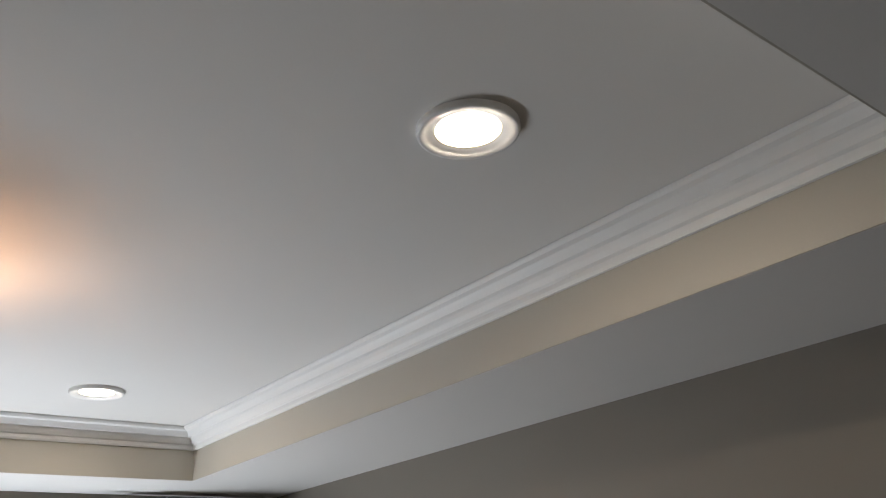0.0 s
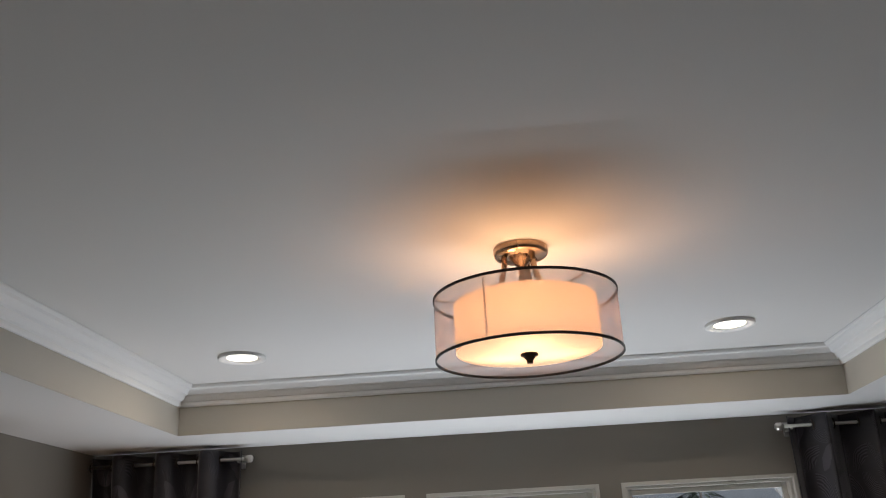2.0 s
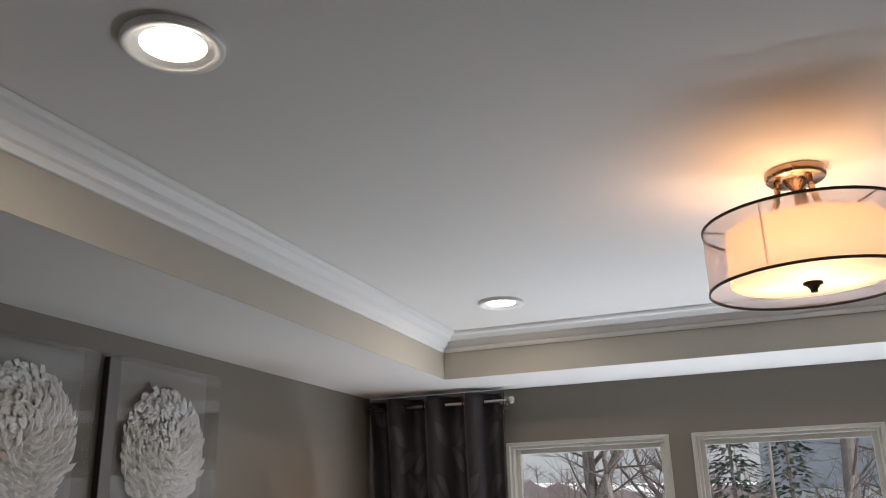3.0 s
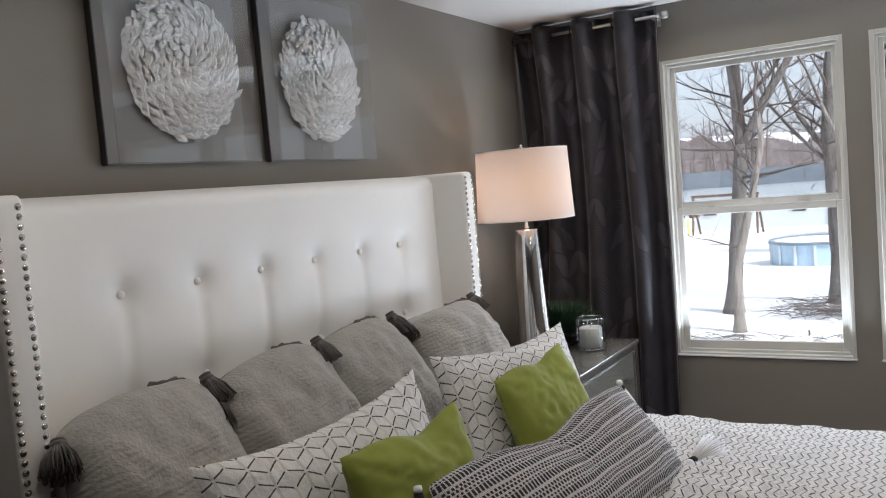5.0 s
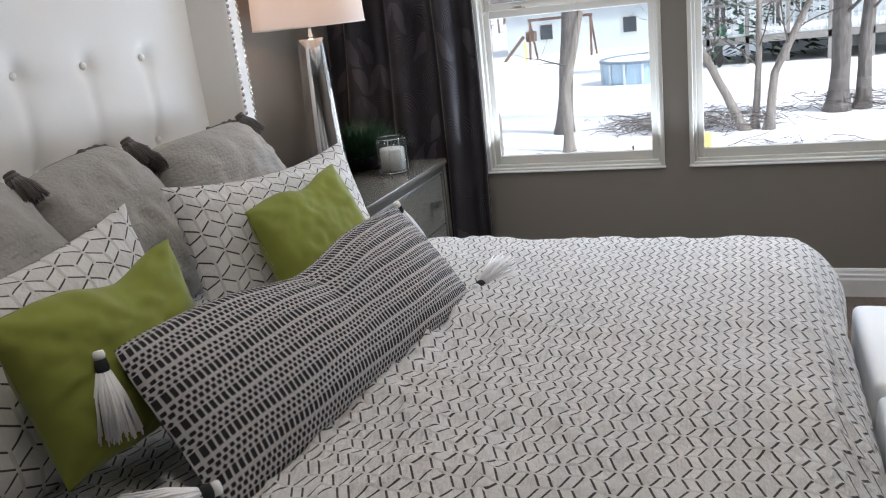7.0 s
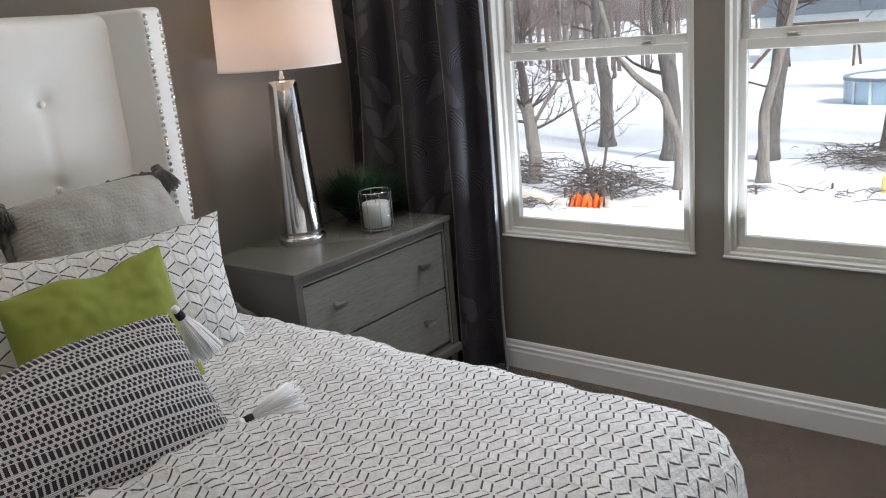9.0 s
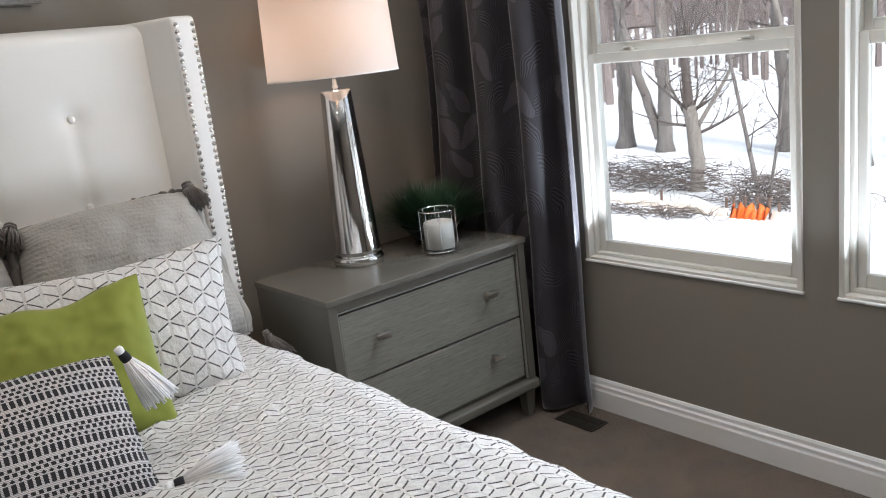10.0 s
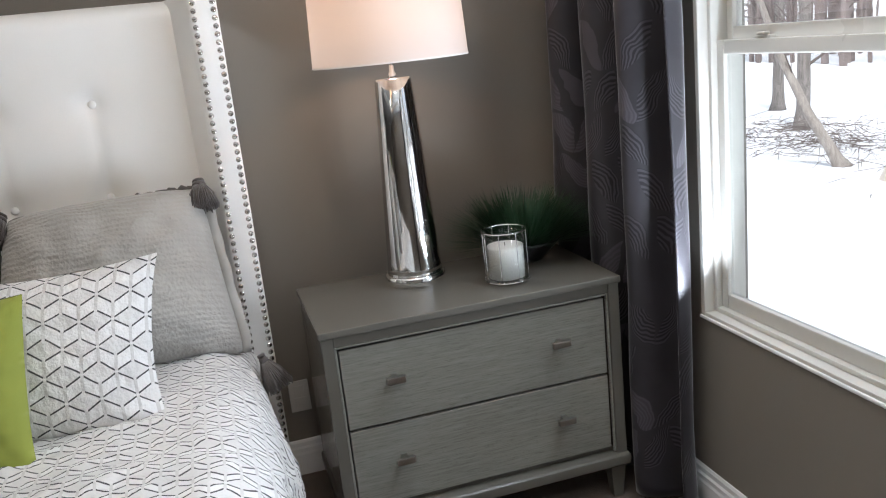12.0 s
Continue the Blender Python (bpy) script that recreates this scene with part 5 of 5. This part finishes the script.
tree(-10.5, 9.6, 0.2, [(UP, 1.0, 0.5)], 21, "straight bare tree at the edge of the woods")
tree(-13.0, 11.0, 0.19, [(UP, 1.0, 0.5)], 22, "straight bare tree at the edge of the woods")
tree(-7.0, 7.45, 0.13, [([(0, 0, 0), (-0.15, -0.45, 0.8), (-0.3, -0.85, 1.7), (-0.4, -1.3, 3.0)], 1.0, 0.4)], 23, "leaning pale-barked tree among brushwood", M_BARKPALE, 3, 1.3, 0.2)
tree(-2.38, 6.95, 0.05, [([(0, 0, 0), (-0.25, 0.1, 0.9), (-0.5, 0.1, 2.1), (-0.5, 0.2, 2.9)], 1.0, 0.35), ([(0.05, 0, 0), (0.2, 0, 0.8), (0.25, 0.1, 1.6)], 0.7, 0.3)], 24, "thin bare sapling with tangled twigs", None, 3, 0.9, 0.15)
tree(-3.78, 7.68, 0.16, [([(0, 0, 0), (0.03, 0, 0.5), (-0.04, 0, 1.1), (-0.08, 0, 1.25)], 1.0, 0.8), ([(0, 0, 0.9), (0.5, 0.1, 1.7), (0.7, 0.1, 2.6)], 0.3, 0.12), ([(-0.05, 0, 1.0), (-0.4, 0, 1.6), (-0.5, 0, 2.5)], 0.25, 0.1)],
     25, "broken stump with hanging twigs and new shoots", M_BARKPALE, 3, 0.8, 0.2)


def brush(x0, x1, y0, y1, count, seed, label, high=0.25):
    bm = bmesh.new()
    rnd = random.Random(seed)
    for k in range(int(count * 0.6)):
        x, y = rnd.gauss((x0 + x1) / 2, (x1 - x0) / 4), rnd.gauss((y0 + y1) / 2, (y1 - y0) / 4)
        z = ground_z(x, y)
        p = Vector((x, y, z + rnd.uniform(0.0, high)))
        d = Vector((rnd.uniform(-1, 1), rnd.uniform(-1, 1), rnd.uniform(-0.15, 0.35)))
        ln = rnd.uniform(0.2, 0.8)
        tube(bm, [p - d * ln * 0.5, p + Vector((0, 0, rnd.uniform(-0.05, 0.08))), p + d * ln * 0.5], [0.004, 0.006, 0.0025], 3, False)
    solo("brush_pile", bm, M_TWIG, label, "brushwood", "stuff")


brush(-6.2, -2.9, 6.9, 8.4, 1100, 1, "brown fallen branches lying on the snow", 0.35)
brush(-3.0, -1.6, 6.6, 7.6, 600, 2, "brown tangle of fallen twigs", 0.35)
brush(-0.3, 1.1, 9.2, 10.5, 420, 3, "brush heap at the foot of a tree")
brush(0.6, 2.5, 9.3, 10.6, 500, 4, "brush and leaf litter under the trees")
brush(2.4, 5.0, 10.6, 11.8, 350, 5, "low brush beside the broad tree")
brush(-4.5, -2.4, 5.9, 6.25, 260, 6, "dead leaves and twigs along the net fence", 0.06)
brush(-2.6, 1.0, 7.3, 8.0, 160, 7, "scattered twigs on the snow", 0.03)
brush(-11.0, -6.5, 7.0, 9.6, 900, 8, "brown brushwood before the trees", 0.4)
brush(1.0, 4.0, 7.4, 8.6, 130, 9, "scattered clods and twigs on the snow", 0.04)

# far woods
bm = bmesh.new()
rnd = random.Random(77)
spots = [(rnd.uniform(-70, -14), rnd.uniform(19, 48)) for k in range(210)] + [(rnd.uniform(-45, 30), rnd.uniform(58, 85)) for k in range(150)]
for x, y in spots:
    z = ground_z(x, y)
    h = rnd.uniform(6, 10) if y < 50 else rnd.uniform(5, 8)
    r = rnd.uniform(0.07, 0.17)
    top = Vector((x + rnd.uniform(-0.5, 0.5), y, z + h))
    tube(bm, [(x, y, z - 0.1), (x + rnd.uniform(-0.2, 0.2), y, z + h * 0.5), top], [r, r * 0.7, r * 0.2], 5, False)
    for k in range(22):
        f = rnd.uniform(0.15, 0.95)
        p = Vector((x, y, z)).lerp(top, f)
        d = Vector((rnd.uniform(-1, 1), rnd.uniform(-0.6, 0.6), rnd.uniform(-0.1, 0.9)))
        ln = rnd.uniform(1.0, 2.6) * (1.15 - f * 0.6)
        m1, e1 = p + d * ln * 0.5, p + d * ln
        tube(bm, [p, m1, e1], [0.03, 0.02, 0.009], 3, False)
        for q in range(4):
            d2 = d + Vector((rnd.uniform(-1, 1), rnd.uniform(-1, 1), rnd.uniform(-0.5, 0.7)))
            tube(bm, [m1.lerp(e1, q / 4), m1.lerp(e1, q / 4) + d2 * ln * 0.4], [0.013, 0.005], 3, False)
solo("far_woods", bm, M_WOODS, "bare grey-brown winter woods in the distance", "woods", "stuff")
bm = bmesh.new()
pv = [[bm.verts.new((x, 95 + 12 * math.sin(x * 0.02), z)) for z in (-4.0, 4.2 + 1.6 * noise.noise(Vector((x * 0.06, 0, 0))) + 0.9 * noise.noise(Vector((x * 0.4, 3, 0))) + 1.1 * abs(noise.noise(Vector((x * 1.9, 7, 0)))))] for x in np.arange(-220, 220.1, 0.6).tolist()]
for a, b in zip(pv, pv[1:]):
    bm.faces.new((a[0], b[0], b[1], a[1]))
solo("backdrop", bm, M_HILL, "brown wooded hillside far away", "hillside", "structure")


def evergreen(x, y, h, seed):
    z = ground_z(x, y) - 0.1
    t = thing("conifer", (x, y, z), "dark green conifer tree behind the garden", "tree", "conifers")
    part("trunk", tube(bmesh.new(), [(x, y, z), (x, y, z + h)], [0.14, 0.02], 8), M_BARK, t, "", True)
    bm = bmesh.new()
    rnd = random.Random(seed)
    for k in range(900):
        f = rnd.random()
        a = rnd.uniform(0, 6.283)
        rr = (1 - f) * h * 0.30 + 0.15
        p = Vector((x, y, z + 0.3 + f * (h - 0.3)))
        d = Vector((math.cos(a), math.sin(a), rnd.uniform(-0.25, 0.1)))
        q = p + d * rr * rnd.uniform(0.35, 1.0)
        s = Vector((-d.y, d.x, rnd.uniform(-0.4, 0.4))) * rnd.uniform(0.05, 0.14)
        e = q + d * rnd.uniform(0.2, 0.45) + Vector((0, 0, -0.08))
        bm.faces.new([bm.verts.new(v) for v in (q - s, q + s, e)])
    part("crown", bm, M_EVERGREEN, t, "dark needle boughs")


evergreen(0.9, 23.5, 6.5, 1)
evergreen(2.6, 27.0, 7.0, 2)
evergreen(8.5, 26.0, 7.0, 3)


# net fence along the garden
def net(x0, y0, x1, y1, h, material, label, seed):
    bm = bmesh.new()
    n = 26
    top, bot = [], []
    for i in range(n + 1):
        f = i / n
        x, y = x0 + (x1 - x0) * f, y0 + (y1 - y0) * f + 0.03 * math.sin(i * 1.3 + seed)
        z = ground_z(x, y)
        bot.append(bm.verts.new((x, y - 0.05, z)))
        top.append(bm.verts.new((x + 0.02 * math.sin(i * 2.1), y + 0.04, z + h * (0.75 + 0.25 * math.sin(i * 0.9 + seed)))))
    for i in range(n):
        bm.faces.new((bot[i], bot[i + 1], top[i + 1], top[i]))
    o = solo("net_fence", bm, material, label, "fence", group="garden net fences", smooth=True)
    s = o.modifiers.new("thickness", "SOLIDIFY")
    s.thickness = 0.006
    for f in (0.02, 0.33, 0.66, 0.98):
        x, y = x0 + (x1 - x0) * f, y0 + (y1 - y0) * f
        z = ground_z(x, y)
        part("stake", nbox((x - 0.012, y + 0.045, z), (x + 0.012, y + 0.07, z + h + 0.06)), M_PLAYWOOD, o)


net(-5.8, 6.95, -2.45, 6.3, 0.16, M_PALENET, "low sun-bleached silt net fence", 1.0)
net(-2.42, 6.3, -1.95, 6.3, 0.18, M_ORANGE, "sagging bright orange net fence", 2.0)
net(-1.92, 6.32, 0.5, 7.5, 0.12, M_PALENET, "low sun-bleached silt net fence", 3.0)
solo("yellow_tub", nbox((0.88, 8.05, ground_z(0.9, 8.0) - 0.02), (1.44, 8.32, ground_z(0.9, 8.0) + 0.20), 0.04, 3), M_YELLOW, "yellow plastic tub lying in the snow", "tub")

# round pool under snow
pc = (-0.75, 19.6)
pz = ground_z(*pc) - 0.1
pool = thing("pool", (pc[0], pc[1], pz), "round above-ground pool with blue wall, snow on its cover", "pool")
part("wall", lathe(bmesh.new(), [(1.25, pz), (1.25, pz + 0.72)], pc, 48), M_POOL, pool, "pale blue panelled wall", True)
part("rim", lathe(bmesh.new(), [(1.18, pz + 0.70), (1.31, pz + 0.70), (1.31, pz + 0.77), (1.18, pz + 0.77)], pc, 48, True), M_POOLRIM, pool, "grey rim")
part("cover", lathe(bmesh.new(), [(1.21, pz + 0.74), (0.7, pz + 0.70), (0.01, pz + 0.66)], pc, 48), M_SNOW, pool, "snow-covered cover", True)
for k in range(16):
    a = k * math.pi / 8
    x, y = pc[0] + 1.27 * math.cos(a), pc[1] + 1.27 * math.sin(a)
    part("upright", nbox((x - 0.03, y - 0.03, pz), (x + 0.03, y + 0.03, pz + 0.74)), M_SIDING, pool)

# swing set
sx0, sx1, sy = -9.3, -5.9, 40.0
sz = ground_z(-7.5, sy) - 0.05
sw = thing("swing_set", (-7.5, sy, sz), "weathered timber swing set with a yellow slide", "swing set")
part("beam", nbox((sx0, sy - 0.06, sz + 2.0), (sx1, sy + 0.06, sz + 2.14)), M_PLAYWOOD, sw)
for x in (sx0 + 0.1, sx1 - 0.1):
    for d in (-0.8, 0.8):
        part("leg", tube(bmesh.new(), [(x, sy, sz + 2.05), (x + 0.1, sy + d, sz)], 0.06, 6), M_PLAYWOOD, sw)
part("tower", nbox((sx0 - 0.1, sy - 0.3, sz + 1.0), (sx0 + 0.35, sy + 0.3, sz + 1.5)), M_PLAYWOOD, sw)
part("slide", tube(bmesh.new(), [(sx0 - 0.1, sy - 0.5, sz + 0.95), (sx0 + 0.2, sy - 1.6, sz + 0.1)], [0.07, 0.07], 8), M_YELLOW, sw, "yellow slide")
part("ladder", tube(bmesh.new(), [(sx0 - 0.2, sy - 0.3, sz + 1.3), (sx0 - 1.3, sy - 0.7, sz)], 0.09, 6), M_PLAYWOOD, sw)


# neighbouring buildings
def house(name, x0, x1, y0, y1, h, rise, label, cols, wz=1.0):
    z = min(ground_z(x0, y0), ground_z(x1, y0)) - 0.2
    b = thing(name, ((x0 + x1) / 2, (y0 + y1) / 2, z), label, "house", "neighbouring buildings")
    part("wall", nbox((x0, y0, z), (x1, y1, z + h)), M_SIDING, b, "pale siding")
    bm = bmesh.new()
    e = 0.35
    ym = (y0 + y1) / 2
    A = [bm.verts.new(p) for p in ((x0 - e, y0 - e, z + h - 0.02), (x1 + e, y0 - e, z + h - 0.02), (x1 + e, ym, z + h + rise), (x0 - e, ym, z + h + rise), (x1 + e, y1 + e, z + h - 0.02), (x0 - e, y1 + e, z + h - 0.02))]
    bm.faces.new((A[0], A[1], A[2], A[3])), bm.faces.new((A[3], A[2], A[4], A[5])), bm.faces.new((A[0], A[3], A[5])), bm.faces.new((A[1], A[4], A[2])), bm.faces.new((A[0], A[5], A[4], A[1]))
    part("roof", bm, M_ROOF, b, "blue-grey roof")
    for k in range(cols):
        x = x0 + (x1 - x0) * (k + 0.5) / cols
        w = part("window", nbox((x - 0.45, y0 - 0.05, z + wz), (x + 0.45, y0 - 0.002, z + wz + 1.0)), M_VINYL, b, "white window frame")
        part("pane", nbox((x - 0.38, y0 - 0.06, z + wz + 0.07), (x + 0.38, y0 - 0.052, z + wz + 0.93)), M_DARKGLASS, w)
    return b, z


b, z = house("outbuilding", -12.5, 2.5, 47, 53, 2.75, 0.95, "long low pale outbuilding with a blue-grey roof", 3)
part("door", nbox((-3.4, 46.9, z + 0.1), (-2.3, 46.998, z + 2.3)), M_VINYL, b)
part("sign", nbox((-3.0, 46.85, z + 1.4), (-2.7, 46.898, z + 2.0)), M_RED, b, "small red sign")
b, z = house("neighbour_house", 2.0, 12.5, 29, 37, 4.2, 2.0, "pale neighbouring house behind a raised deck", 4, 2.2)
dz = ground_z(2, 24) - 0.1
dk = thing("deck", (3.0, 24.0, dz), "raised grey timber deck with railings and snow", "deck")
part("platform", nbox((-0.6, 23.0, dz + 0.75), (8.5, 28.8, dz + 0.95)), M_DECK, dk)
part("snow_layer", nbox((-0.55, 23.05, dz + 0.952), (8.45, 28.8, dz + 1.02), 0.03), M_SNOW, dk, "snow lying on the boards")
part("hand_rail", nbox((-0.6, 23.0, dz + 1.85), (8.5, 23.1, dz + 1.93)), M_DECK, dk)
for k in range(9):
    x = -0.55 + k * 1.12
    part("post", nbox((x, 23.0, dz - 0.1), (x + 0.1, 23.1, dz + 1.85)), M_DECK, dk)
for k in range(52):
    part("baluster", nbox((-0.4 + k * 0.17, 23.03, dz + 1.0), (-0.36 + k * 0.17, 23.07, dz + 1.85)), M_SIDING, dk)
for k, x in enumerate((0.9, 1.5)):
    solo("green_bin", nbox((x, 23.3, dz + 1.0), (x + 0.26, 23.55, dz + 1.30), 0.03), M_GREENBIN, "green plastic bin on the deck", "bin", group="bins on the deck")
